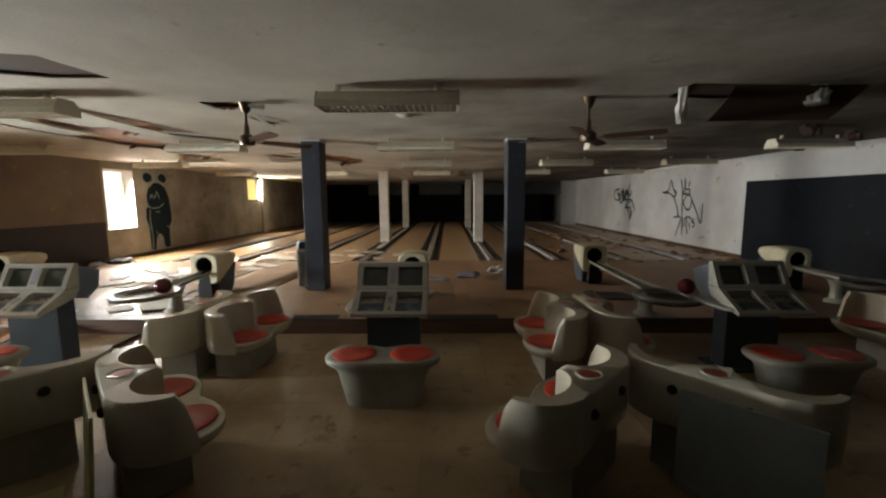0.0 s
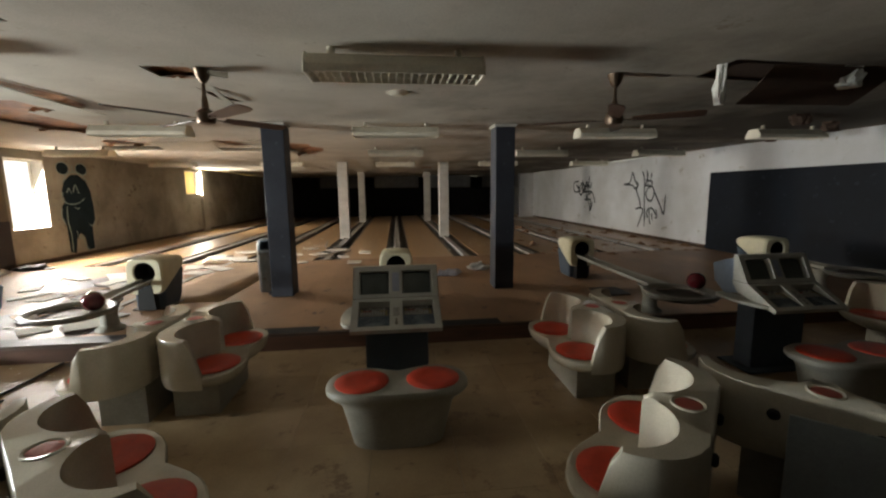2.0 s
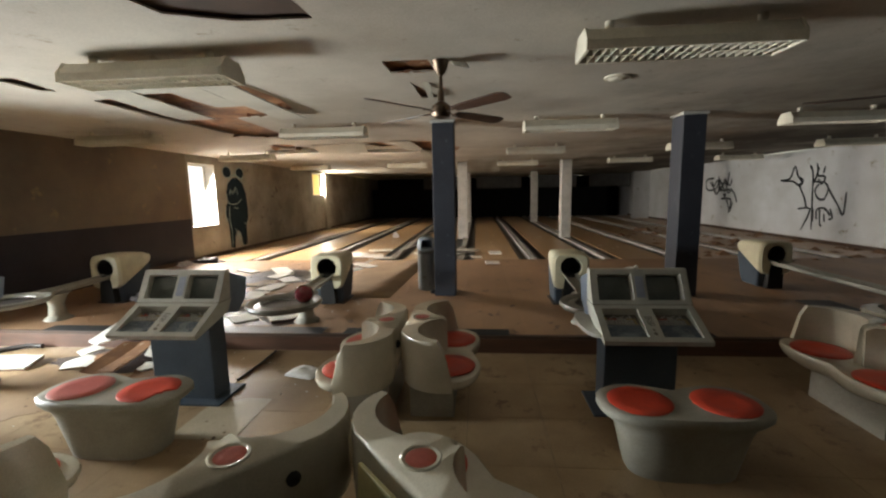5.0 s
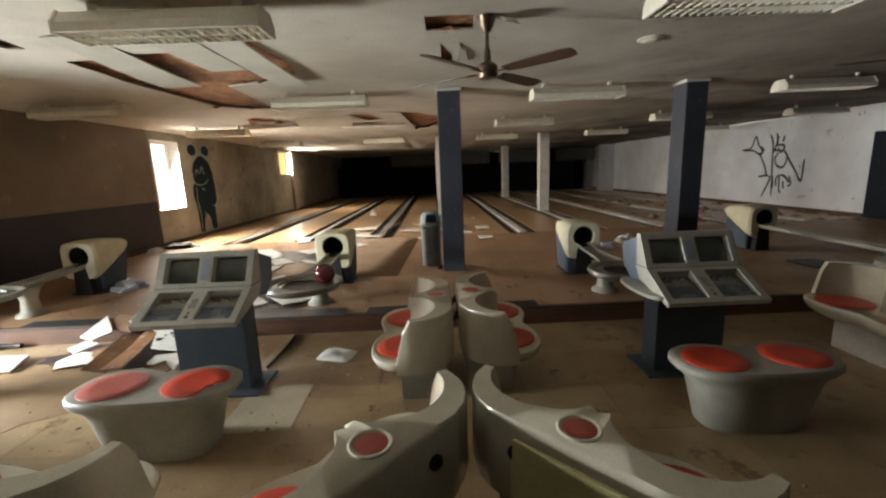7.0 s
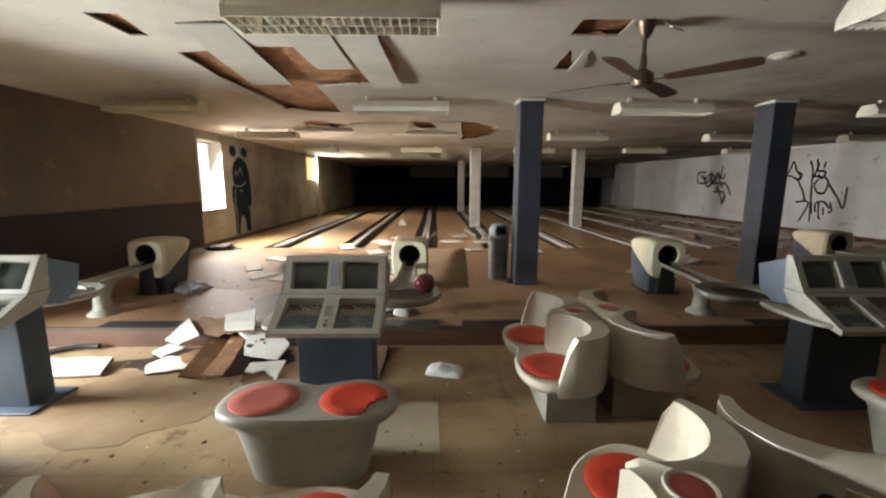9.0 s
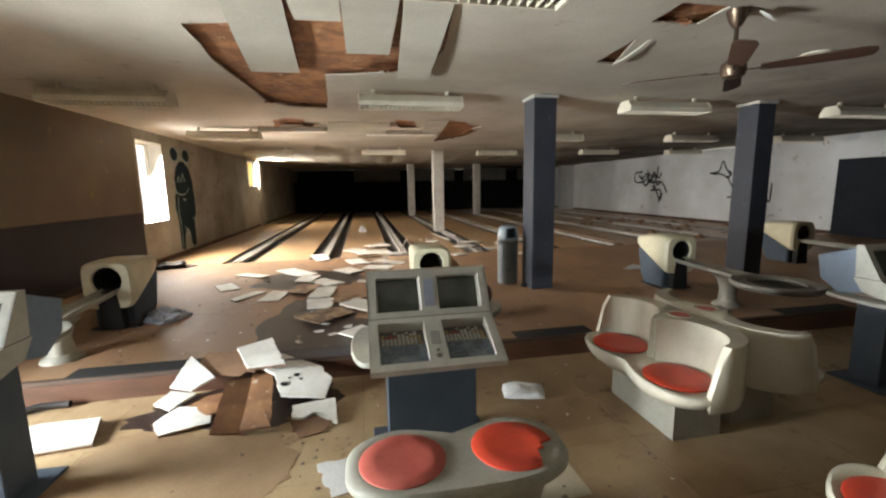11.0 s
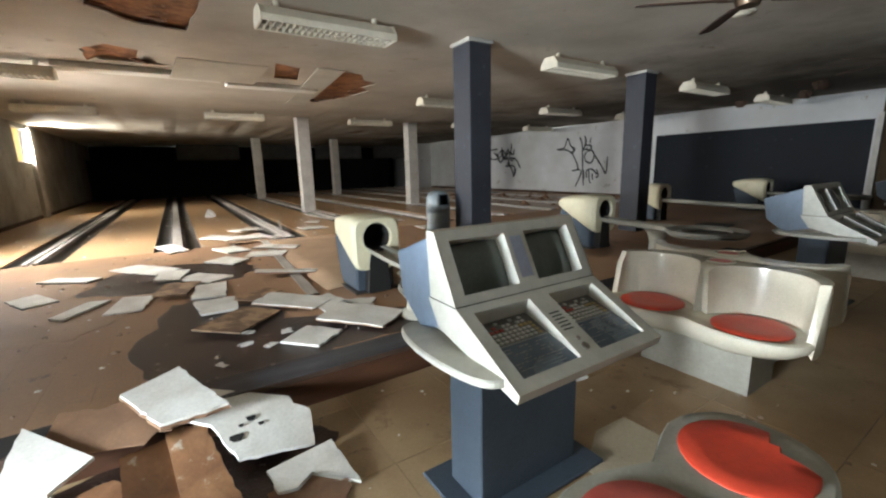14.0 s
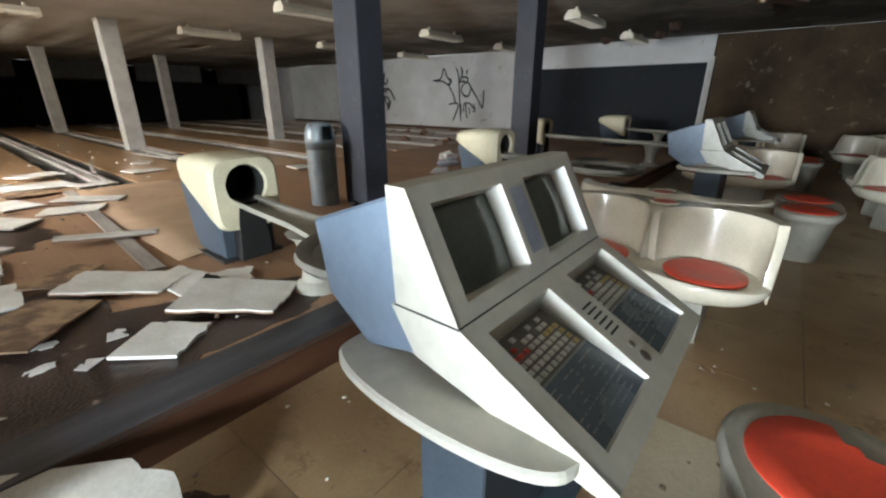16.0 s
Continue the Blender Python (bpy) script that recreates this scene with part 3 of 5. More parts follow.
def bench(x, y, rz, label):
    """A moulded double seat; its origin lies under the middle of the back, its seats face +y."""
    t = thing("double_bench", x, y, PIT, rz, label, "bench", "moulded double seats round the scoring consoles")
    bm = bmesh.new()
    hw, cy, r = 0.305, 0.42, 0.262
    inner, outer, tops = [], [], []
    n = 17
    left = []
    for i in range(n):
        u = i / (n - 1)
        a = radians(172 + (352 - 172) * u)
        left.append((-hw + r * math.cos(a), cy + r * math.sin(a) * (0.86 if math.sin(a) < 0 else 1.0)))
    path = left + [(0.0, cy - 0.06)] + [(-px, py) for px, py in reversed(left)]
    m = len(path)
    for i, (px, py) in enumerate(path):
        u = i / (m - 1)
        inner.append((px, py))
        e = min(u, 1 - u) * 2
        k = min(1.0, e / 0.50)
        side = -1 if u < 0.5 else 1
        gap = 0.045 + 0.105 * k * k * (3 - 2 * k)
        if e <= 0.52:
            dx, dy = px - side * hw, py - cy
            q = math.hypot(dx, dy)
            ox, oy = px + dx / q * gap, py + dy / q * gap
            edge_x = abs(ox)
        else:
            ox, oy = side * edge_x * (1 - (e - 0.52) / 0.48) if u < 0.5 else None, 0.045
        outer.append((ox, oy))
        rise = min(1.0, e / 0.09)
        h = 0.43 + 0.31 * (3 * rise ** 2 - 2 * rise ** 3)
        tops.append(h)
    half = m // 2
    outer[half] = (0.0, 0.045)
    for i in range(half + 1, m):
        outer[i] = (-outer[m - 1 - i][0], outer[m - 1 - i][1])
    rows = []
    for (ix, iy), (ox, oy), h in zip(inner, outer, tops):
        k = (h - 0.43) / 0.31
        tx, ty = ix + (ox - ix) * 0.12, iy + (oy - iy) * 0.12
        bx, by = ox + (ix - ox) * 0.1, oy + (iy - oy) * 0.1
        rows.append([(ix, iy, 0.40), (ix + (ix - (hw if ix > 0 else -hw)) * 0.08 * k, iy + (iy - cy) * 0.06 * k, h - 0.03), (tx, ty, h), (ox + (ix - ox) * 0.06, oy + (iy - oy) * 0.06, h), (ox, oy, h - 0.02),
                     (ox, oy, min(h - 0.03, 0.40)), (bx, by, 0.34)])
    loft(bm, rows, cap=True, closed=True)
    part("back_shell", bm, M_CREAM, t, "glossy cream moulded back", smooth=True, angle=60)
    bm = bmesh.new()
    ringsz = []
    for z, s in ((0.31, 0.80), (0.34, 0.93), (0.375, 1.0), (0.41, 1.03), (0.43, 1.02), (0.437, 0.98), (0.425, 0.9)):
        ringsz.append([(px * s, cy - 0.01 + py * s, z) for px, py in double_outline(0.318, 0.278, 0.30, front=0.2)])
    loft(bm, ringsz)
    part("seat_pan", bm, M_CREAM, t, "cream moulded seat pan", smooth=True, angle=50)
    for s in (-1, 1):
        bm = bmesh.new()
        pad(bm, s * hw, cy + 0.01, 0.428, 0.205, 0.205)
        part("seat_pad", bm, M_RED, t, "round red vinyl seat pad", smooth=True)
    bm = bmesh.new()
    loft(bm, [ring(0, 0.17, z, q, q, 24) for z, q in ((0.73, 0.085), (0.745, 0.088), (0.749, 0.082), (0.747, 0.072), (0.742, 0.068))])
    tray = part("ashtray", bm, M_CREAM, t, "round cream ashtray rim let into the back", smooth=True)
    bm = bmesh.new()
    loft(bm, [ring(0, 0.17, z, q, q, 24) for z, q in ((0.742, 0.066), (0.745, 0.062), (0.746, 0.03))])
    part("ashtray_lid", bm, M_REDDUST, tray, "dusty dark red lid", smooth=True)
    bm = bmesh.new()
    loft(bm, [[(sx * w, yy, z) for sx, yy in ((-1, 0.10), (1, 0.10), (1, 0.46), (-1, 0.46))] for z, w in ((0.0, 0.34), (0.35, 0.34))])
    part("plinth", bm, M_CREAMDULL, t, "grey-beige boxed plinth")
    for s in (-1, 1):
        bm = bmesh.new()
        loft(bm, [[(s * 0.21 + r * math.cos(k * math.pi / 6), yy, 0.60 + r * math.sin(k * math.pi / 6)) for k in range(12)] for r, yy in ((0.032, 0.06), (0.032, 0.03), (0.02, 0.018))])
        part("fixing_knob", bm, M_HOLE, t, "small black round fixing on the back", smooth=True)
    return t


BLAB = "cream moulded double seat with red vinyl pads on a boxed plinth"
for x, y, rz in ((-2.53, 4.40, 90), (-2.57, 4.48, -90), (-2.83, 2.40, 46), (-2.27, 2.43, -46), (1.44, 4.32, 90), (1.42, 4.40, -90), (1.03, 2.41, 47), (1.60, 2.42, -46), (5.15, 4.25, 90), (5.13, 4.32, -90), (4.86, 2.42, 46), (5.48, 2.42, -46)):
    bench(x, y, rz, BLAB)
bench(-4.56, 2.25, 0, BLAB)


# ---------------------------------------------------------------- scoring consoles


def console(x, label, lit=True):
    y0 = 4.0
    t = thing("scoring_console", x, y0, PIT, 0, label, "scoring console", "bowling scoring consoles")
    w = 0.385
    F0, F1, T0 = (-0.02, 0.72), (0.315, 0.903), (0.455, 1.168)
    cols = [(-w + 0.055, -0.055), (0.055, w - 0.055)]

    def face_with_windows(name, a, b, v0, v1, mat, lab):
        """A sloping plate from a to b in (y, z), with two recessed openings; and solid sides."""
        bm = bmesh.new()
        (ay, az), (by, bz) = a, b
        d = Vector((0, by - ay, bz - az))
        nrm = Vector((0, -(bz - az), by - ay)).normalized()

        def P(u, v, depth=0.0):
            return Vector((u, ay, az)) + d * v - nrm * depth
        us = [-w, cols[0][0], cols[0][1], cols[1][0], cols[1][1], w]
        vs = [0, v0, v1, 1]
        for i in range(5):
            for j in range(3):
                if i in (1, 3) and j == 1:
                    continue
                bm.faces.new([bm.verts.new(P(*q)) for q in ((us[i], vs[j]), (us[i + 1], vs[j]), (us[i + 1], vs[j + 1]), (us[i], vs[j + 1]))])
        bmesh.ops.remove_doubles(bm, verts=bm.verts[:], dist=0.0005)
        ob = part(name, bm, mat, t, lab)
        return ob, P
    # upper bezel
    up, P = face_with_windows("screen_bezel", F1, T0, 0.13, 0.86, M_CONSOLE, "warm grey screen bezel")
    bm = bmesh.new()
    for s in (-1, 1):
        x0, x1 = sorted((s * w, s * (w - 0.012)))
        prism(bm, [(F1[0], F1[1]), (T0[0], T0[1]), (T0[0] + 0.055, T0[1] + 0.0), (F1[0] + 0.175, F1[1] - 0.005)], "x", x0, x1)
    box(bm, -w + 0.012, w - 0.012, T0[0] + 0.001, T0[0] + 0.055, T0[1] - 0.012, T0[1] - 0.0005)
    for (a, b) in cols:
        for v0, v1 in ((0.13, 0.86),):
            c = [P(a, v0), P(b, v0), P(b, v1), P(a, v1)]
            k = [P(a + 0.012, v0 + 0.02, 0.05), P(b - 0.012, v0 + 0.02, 0.05), P(b - 0.012, v1 - 0.02, 0.05), P(a + 0.012, v1 - 0.02, 0.05)]
            cv, kv = [bm.verts.new(q) for q in c], [bm.verts.new(q) for q in k]
            for i in range(4):
                bm.faces.new((cv[i], cv[(i + 1) % 4], kv[(i + 1) % 4], kv[i]))
    part("screen_frame", bm, M_CONSOLE, t)
    for (a, b) in cols:
        bm = bmesh.new()
        rows = []
        for j in range(9):
            v = 0.13 + 0.73 * j / 8
            row = []
            for i in range(9):
                u = a + (b - a) * i / 8
                bulge = 0.03 * (1 - ((i - 4) / 4) ** 2 * 0.8) * (1 - ((j - 4) / 4) ** 2 * 0.5)
                row.append(P(u, v, 0.055 - bulge))
            rows.append(row)
        loft(bm, rows, cap=False, closed=False)
        part("screen", bm, M_SCREEN, t, "dark curved monitor screen", smooth=True)
    bm = bmesh.new()
    q = [P(-0.033, 0.2, -0.002), P(0.033, 0.2, -0.002), P(0.033, 0.8, -0.002), P(-0.033, 0.8, -0.002)]
    bm.faces.new([bm.verts.new(v) for v in q])
    part("name_plate", bm, M_PLATE, t, "worn silver plate between the screens")
    # lower panel
    lo, P = face_with_windows("key_panel", F0, F1, 0.12, 0.90, M_CONSOLE, "warm grey sloping key panel")
    bm = bmesh.new()
    for s in (-1, 1):
        x0, x1 = sorted((s * w, s * (w - 0.012)))
        prism(bm, [(F0[0], F0[1]), (F1[0], F1[1]), (F1[0] + 0.19, F1[1] - 0.005), (F1[0] + 0.12, F1[1] - 0.11), (F0[0] + 0.01, F0[1] - 0.035)], "x", x0, x1)
    prism(bm, [(F0[0] + 0.001, F0[1] - 0.001), (F0[0] + 0.01, F0[1] - 0.035), (F1[0] + 0.12, F1[1] - 0.11), (F1[0] + 0.12, F1[1] - 0.10), (F0[0] + 0.03, F0[1] - 0.022), (F0[0] + 0.02, F0[1] + 0.004)], "x", -w + 0.012, w - 0.012)
    for (a, b) in cols:
        c = [P(a, 0.12), P(b, 0.12), P(b, 0.90), P(a, 0.90)]
        k = [P(a + 0.004, 0.13, 0.012), P(b - 0.004, 0.13, 0.012), P(b - 0.004, 0.86, 0.062), P(a + 0.004, 0.86, 0.062)]
        cv, kv = [bm.verts.new(v) for v in c], [bm.verts.new(v) for v in k]
        for i in range(4):
            bm.faces.new((cv[i], cv[(i + 1) % 4], kv[(i + 1) % 4], kv[i]))
    part("panel_sides", bm, M_CONSOLE, t)
    for (a, b) in cols:
        def Q(u, v, lift=0.0):
            return P(a + 0.004 + (b - a - 0.008) * u, 0.13 + 0.73 * v, 0.012 + 0.05 * v - 0.0015 - lift)
        bm = bmesh.new()
        bm.faces.new([bm.verts.new(Q(*q)) for q in ((0, 0), (1, 0), (1, 0.52), (0, 0.52))])
        foil = part("score_foil", bm, M_KEYBLUE, t, "slate foil with small print")
        bm = bmesh.new()
        bm.faces.new([bm.verts.new(Q(*q)) for q in ((0, 0.52), (1, 0.52), (1, 1.0), (0, 1.0))])
        keypad = part("keypad", bm, M_KEYDARK, t, "dark keypad with rows of small keys")
        for name, mat, cells in (("white_key", M_KEYWHITE, [(c, r) for r in range(3) for c in range(9)] + [(c, 3) for c in range(4, 7)] + [(c, 4) for c in (2, 4, 5, 7, 8)] + [(c, 5) for c in (3, 6, 8)]),
                                 ("red_key", M_KEYRED, [(c, 3) for c in range(1, 4)] + [(2, 4)]),
                                 ("amber_key", M_KEYAMBER, [(9, r) for r in range(0, 3)] + [(c, 3) for c in (7, 8, 9)] + [(0, 3), (0, 4)])):
            for c, r in cells:
                u0, v0 = 0.05 + c * 0.09, 0.56 + r * 0.07
                bm = bmesh.new()
                lowq = [bm.verts.new(Q(*q, 0.0005)) for q in ((u0, v0), (u0 + 0.066, v0), (u0 + 0.066, v0 + 0.048), (u0, v0 + 0.048))]
                hiq = [bm.verts.new(Q(*q, 0.004)) for q in ((u0 + 0.006, v0 + 0.006), (u0 + 0.06, v0 + 0.006), (u0 + 0.06, v0 + 0.042), (u0 + 0.006, v0 + 0.042))]
                bm.faces.new(hiq)
                for i in range(4):
                    bm.faces.new((lowq[i], lowq[(i + 1) % 4], hiq[(i + 1) % 4], hiq[i]))
                part(name, bm, mat, keypad)
        bm = bmesh.new()
        rr = random.Random(5)
        for j in range(9):
            u = 0.08
            while u < 0.85:
                wd = rr.uniform(0.02, 0.14)
                if rr.random() < 0.7:
                    bm.faces.new([bm.verts.new(Q(*q, 0.001)) for q in ((u, 0.05 + j * 0.05), (u + wd, 0.05 + j * 0.05), (u + wd, 0.061 + j * 0.05), (u, 0.061 + j * 0.05))])
                u += wd + 0.03
        tagged(part("fine_print", bm, M_PRINT, foil), kind="stuff")
        bm = bmesh.new()
        bm.faces.new([bm.verts.new(Q(*q, 0.0012)) for q in ((0, 0.515), (1, 0.515), (1, 0.535), (0, 0.535))])
        part("edge_strip", bm, M_PRINT, foil, "pale strip between keypad and foil")
    bm = bmesh.new()
    for i in range(6):
        v0 = 0.42 + i * 0.045
        q = [P(-0.028, v0, -0.001), P(0.028, v0, -0.001), P(0.028, v0 + 0.016, -0.001), P(-0.028, v0 + 0.016, -0.001)]
        bm.faces.new([bm.verts.new(v) for v in q])
    tagged(part("speaker_slot", bm, M_HOLE, t), kind="stuff")
    for v0, hw in ((0.30, 0.010), (0.20, 0.016)):
        bm = bmesh.new()
        c = P(0, v0)
        up_ = (P(0, v0 + 0.1) - c).normalized()
        out_ = (P(0, v0, -1) - c).normalized()
        rings = []
        for r, h in ((hw, 0.0), (hw, 0.004), (hw * 0.6, 0.006)):
            rings.append([tuple(c + Vector((1, 0, 0)) * r * math.cos(k * math.pi / 5) + up_ * r * math.sin(k * math.pi / 5) + out_ * h) for k in range(10)])
        loft(bm, rings)
        part("lock", bm, M_METAL, t, "small round steel lock")
    bm = bmesh.new()
    box(bm, -w - 0.0012, w + 0.0012, F1[0] - 0.0012, F1[0] + 0.178, F1[1] - 0.0022, F1[1] + 0.0022)
    part("shut_line", bm, M_HOLE, t, "dark joint between the two panels")
    # housing behind
    bm = bmesh.new()
    a = [(F1[0] + 0.115, F1[1] - 0.12), (F1[0] + 0.15, F1[1] + 0.0), (T0[0] + 0.045, T0[1] - 0.02), (T0[0] + 0.35, T0[1] - 0.13), (T0[0] + 0.31, F1[1] - 0.06), (T0[0] + 0.16, F1[1] - 0.165)]
    prism(bm, a, "x", -w + 0.016, w - 0.016, bevel=0.008)
    part("monitor_housing", bm, M_HOUSING, t, "pale blue sheet steel monitor housing")
    bm = bmesh.new()
    prism(bm, [(0.30, 0.018), (0.52, 0.018), (0.52, 0.76), (0.36, 0.80), (0.30, 0.76)], "x", -0.285, 0.285, bevel=0.006)
    part("post", bm, M_SLATE, t, "slate blue laminated post")
    bm = bmesh.new()
    box(bm, -0.38, 0.38, 0.2, 0.62, 0, 0.02, bevel=0.005)
    part("base_plate", bm, M_SLATE, t)
    # side tray
    bm = bmesh.new()
    out = [(-w + 0.14, 0.2), (-w + 0.02, 0.055), (-w + 0.005, 0.05)]
    for i in range(29):
        aa = math.pi * i / 28
        out.append((-w + 0.005 - 0.115 * math.sin(aa) ** 0.7, 0.36 - 0.31 * math.cos(aa)))
    out += [(-w + 0.14, 0.68)]
    prism(bm, out, "z", 0.715, 0.745, bevel=0.007)
    tray = part("side_tray", bm, M_CONSOLE, t, "grey rounded drink tray")
    bm = bmesh.new()
    box(bm, -w + 0.05, -w + 0.11, 0.36, 0.56, 0.745, 0.82, bevel=0.004)
    part("tray_bracket", bm, M_METAL, t)
    return t


first = console(-0.60, "grey twin-screen bowling scoring console on a slate blue post")
for cx in (-4.55, 3.27, -7.18):
    copy_thing(first, pose(cx, 4.0, PIT))
for sx, lab, torn, dusty in ((-4.54, "grey-beige double stool with two round red pads, one torn", 0.5, True), (-0.60, "grey-beige double stool with two bright red pads", 0, False),
                             (3.27, "grey-beige double stool with two round red pads standing in the dark", 0, False), (-7.18, "grey-beige double stool with two round red pads at a scoring console", 0, False)):
    stool(sx, 3.63, 0, lab, torn, dusty)

# ---------------------------------------------------------------- ball returns


def ball_return(x, y, label):
    t = thing("ball_return", x, y, 0, 0, label, "ball return", "ball returns on the approach")
    bm = bmesh.new()
    prism(bm, [(0.05, 0.02), (0.44, 0.02), (0.52, 0.12), (0.62, 0.50), (0.58, 0.56), (0.05, 0.28)], "x", -0.205, 0.205, bevel=0.02)
    part("hood_base", bm, M_SLATE, t, "slate blue lower hood")
    bm = bmesh.new()
    box(bm, -0.235, 0.235, 0.0, 0.50, 0.0, 0.02, bevel=0.005)
    part("foot_plate", bm, M_DARKMETAL, t)
    # upper hood with a round mouth
    bm = bmesh.new()
    secs = []
    for yy, zt, zb, ww in ((-0.05, 0.74, 0.245, 0.222), (-0.01, 0.76, 0.235, 0.252), (0.09, 0.765, 0.27, 0.246), (0.22, 0.765, 0.335, 0.238), (0.42, 0.755, 0.44, 0.228), (0.56, 0.73, 0.515, 0.215), (0.645, 0.695, 0.575, 0.19), (0.665, 0.66, 0.60, 0.165)):
        pts = []
        for i in range(32):
            a = 2 * math.pi * i / 32
            c, s = math.cos(a), math.sin(a)
            pts.append((ww * math.copysign(abs(c) ** 0.4, c), yy, (zt + zb) / 2 + (zt - zb) / 2 * math.copysign(abs(s) ** 0.42, s)))
        secs.append(pts)
    mouth = [[(r * math.cos(2 * math.pi * i / 32), yy, 0.555 + r * math.sin(2 * math.pi * i / 32)) for i in range(32)] for r, yy in ((0.15, -0.05), (0.142, -0.02))]
    loft(bm, mouth[::-1] + secs, cap=False)
    bm.faces.new([bm.verts.new(p) for p in secs[-1]])
    part("hood", bm, M_HOOD, t, "yellowed cream plastic hood with a round mouth", smooth=True, angle=35)
    bm = bmesh.new()
    loft(bm, [[(r * math.cos(2 * math.pi * i / 32), yy, 0.555 + r * math.sin(2 * math.pi * i / 32)) for i in range(32)] for r, yy in ((0.1425, -0.022), (0.135, 0.3))], cap=False)
    bm.faces.new([bm.verts.new((0.135 * math.cos(2 * math.pi * i / 32), 0.3, 0.555 + 0.135 * math.sin(2 * math.pi * i / 32))) for i in range(32)])
    part("mouth", bm, M_HOLE, t, "black ball mouth", smooth=True)
    # solid black block stands for the shade in the open front below
    bm = bmesh.new()
    prism(bm, [(-0.12, 0.01), (0.12, 0.01), (0.10, 0.3), (0.075, 0.44), (-0.075, 0.44), (-0.10, 0.3)], "y", -0.055, 0.06, bevel=0.004)
    part("ball_chute", bm, M_HOLE, t, "black block for the shaded opening below the mouth")
    # track and rack
    bm = bmesh.new()
    rows = []
    for yy, zz, hw in ((0.02, 0.42, 0.10), (-0.3, 0.40, 0.10), (-0.75, 0.385, 0.11), (-1.0, 0.38, 0.15)):
        rows.append([(px, yy, zz + pz) for px, pz in ((-hw, 0.04), (-hw + 0.03, 0.035), (-0.05, 0.0), (0.05, 0.0), (hw - 0.03, 0.035), (hw, 0.04), (hw - 0.005, 0.0), (0.05, -0.03), (-0.05, -0.03), (-hw + 0.005, 0.0))])
    loft(bm, rows)
    part("track", bm, M_CREAMDULL, t, "grey moulded ball track", smooth=True)
    bm = bmesh.new()
    cyy = -1.40
    secs = []
    for i in range(36):
        a = 2 * math.pi * i / 36
        c, s = math.cos(a), math.sin(a)
        secs.append([(c * (0.36 + q), cyy + s * (0.36 + q), 0.39 + h) for q, h in ((0.05, 0.03), (0.06, 0.0), (0.03, -0.035), (-0.05, -0.03), (-0.11, 0.0), (-0.10, 0.02), (-0.03, 0.0), (0.02, 0.03))])
    rowsv = [[bm.verts.new(p) for p in s] for s in secs]
    for i in range(36):
        for j in range(8):
            bm.faces.new((rowsv[i][j], rowsv[(i + 1) % 36][j], rowsv[(i + 1) % 36][(j + 1) % 8], rowsv[i][(j + 1) % 8]))
    bmesh.ops.recalc_face_normals(bm, faces=bm.faces[:])
    part("rack_ring", bm, M_RACK, t, "grey oval ball rack", smooth=True)
    bm = bmesh.new()
    box(bm, -0.24, 0.24, cyy - 0.24, cyy + 0.24, 0.362, 0.375, bevel=0.005)
    part("rack_bed", bm, M_DARKMETAL, t)
    bm = bmesh.new()
    loft(bm, [ring(0, cyy + 0.58, z, r, r, 20) for z, r in ((0.0, 0.16), (0.02, 0.155), (0.06, 0.10), (0.2, 0.085), (0.32, 0.12), (0.365, 0.17))])
    part("pedestal", bm, M_CREAMDULL, t, "grey flared pedestal", smooth=True)
    return t


ret = ball_return(HOODS[1], 6.85, "cream and slate blue ball return with an oval rack")
for hx, hy in ((-7.68, 6.85), (-0.60, 6.85), (6.17, 7.25)):
    copy_thing(ret, pose(hx, hy, 0))
far = copy_thing(ret, pose(2.83, 6.6, 0))
far["label"] = "cream and slate blue ball return, its hood pushed back"
for piece in far.children:
    if piece.name.startswith(("hood", "mouth", "ball_chute")):
        piece.location.y += 1.3
    if piece.name.startswith("track"):
        piece.scale.y, piece.location.y = 2.27, 1.27


def ball(x, y, z, label):
    bm = bmesh.new()
    bmesh.ops.create_uvsphere(bm, u_segments=32, v_segments=16, radius=0.108)
    ob = part("bowling_ball", bm, M_BALL, None, smooth=True)
    ob.location = (x, y, z)
    return tagged(ob, label, "bowling ball", "bowling balls left on the racks")


ball(-3.90, 5.46, 0.50, "dark red bowling ball resting on the grey ball rack")
ball(3.14, 5.33, 0.50, "dark red bowling ball resting on a rack in the dark")

# ---------------------------------------------------------------- floors made of pieces


def plank_floor():
    parent = structure("floor_approach", (lambda b: (box(b, XL, XR, STEP_Y, STEP_Y + 0.05, -0.03, 0.004), b)[1])(bmesh.new()), M_RUSTY)
    w = 0.245
    n = int((XR - XL) / w)
    me = None
    for i in range(n + 1):
        x0 = XL + i * w
        x1 = min(x0 + w - 0.0012, XR)
        if x1 - x0 < 0.05:
            continue
        bm = bmesh.new()
        box(bm, x0, x1, STEP_Y + 0.052, FOUL - 0.004, -0.014, 0.0)
        part("plank", bm, M_APPROACH, parent)


def tile_floor():
    parent = bpy.data.objects["floor_pit"]
    s = 0.6
    bm = bmesh.new()
    box(bm, -s / 2 + 0.0015, s / 2 - 0.0015, -s / 2 + 0.0015, s / 2 - 0.0015, -0.012, 0.0)
    bm.normal_update()
    me = bpy.data.meshes.new("tile")
    bm.to_mesh(me)
    bm.free()
    me.materials.append(M_PIT)
    x = XL + s / 2
    while x < XR - s / 2 + 0.05:
        y = CONC_Y + s / 2 + 0.012
        while y < STEP_Y - s / 2:
            ob = new("tile", me)
            ob.parent = parent
            ob.location = (x, y, PIT)
            y += s
        start = y - s / 2
        ob = new("tile", me)
        ob.parent = parent
        ob.location, ob.scale.y = (x, (start + STEP_Y) / 2, PIT), (STEP_Y - start) / s
        x += s


plank_floor()
tile_floor()

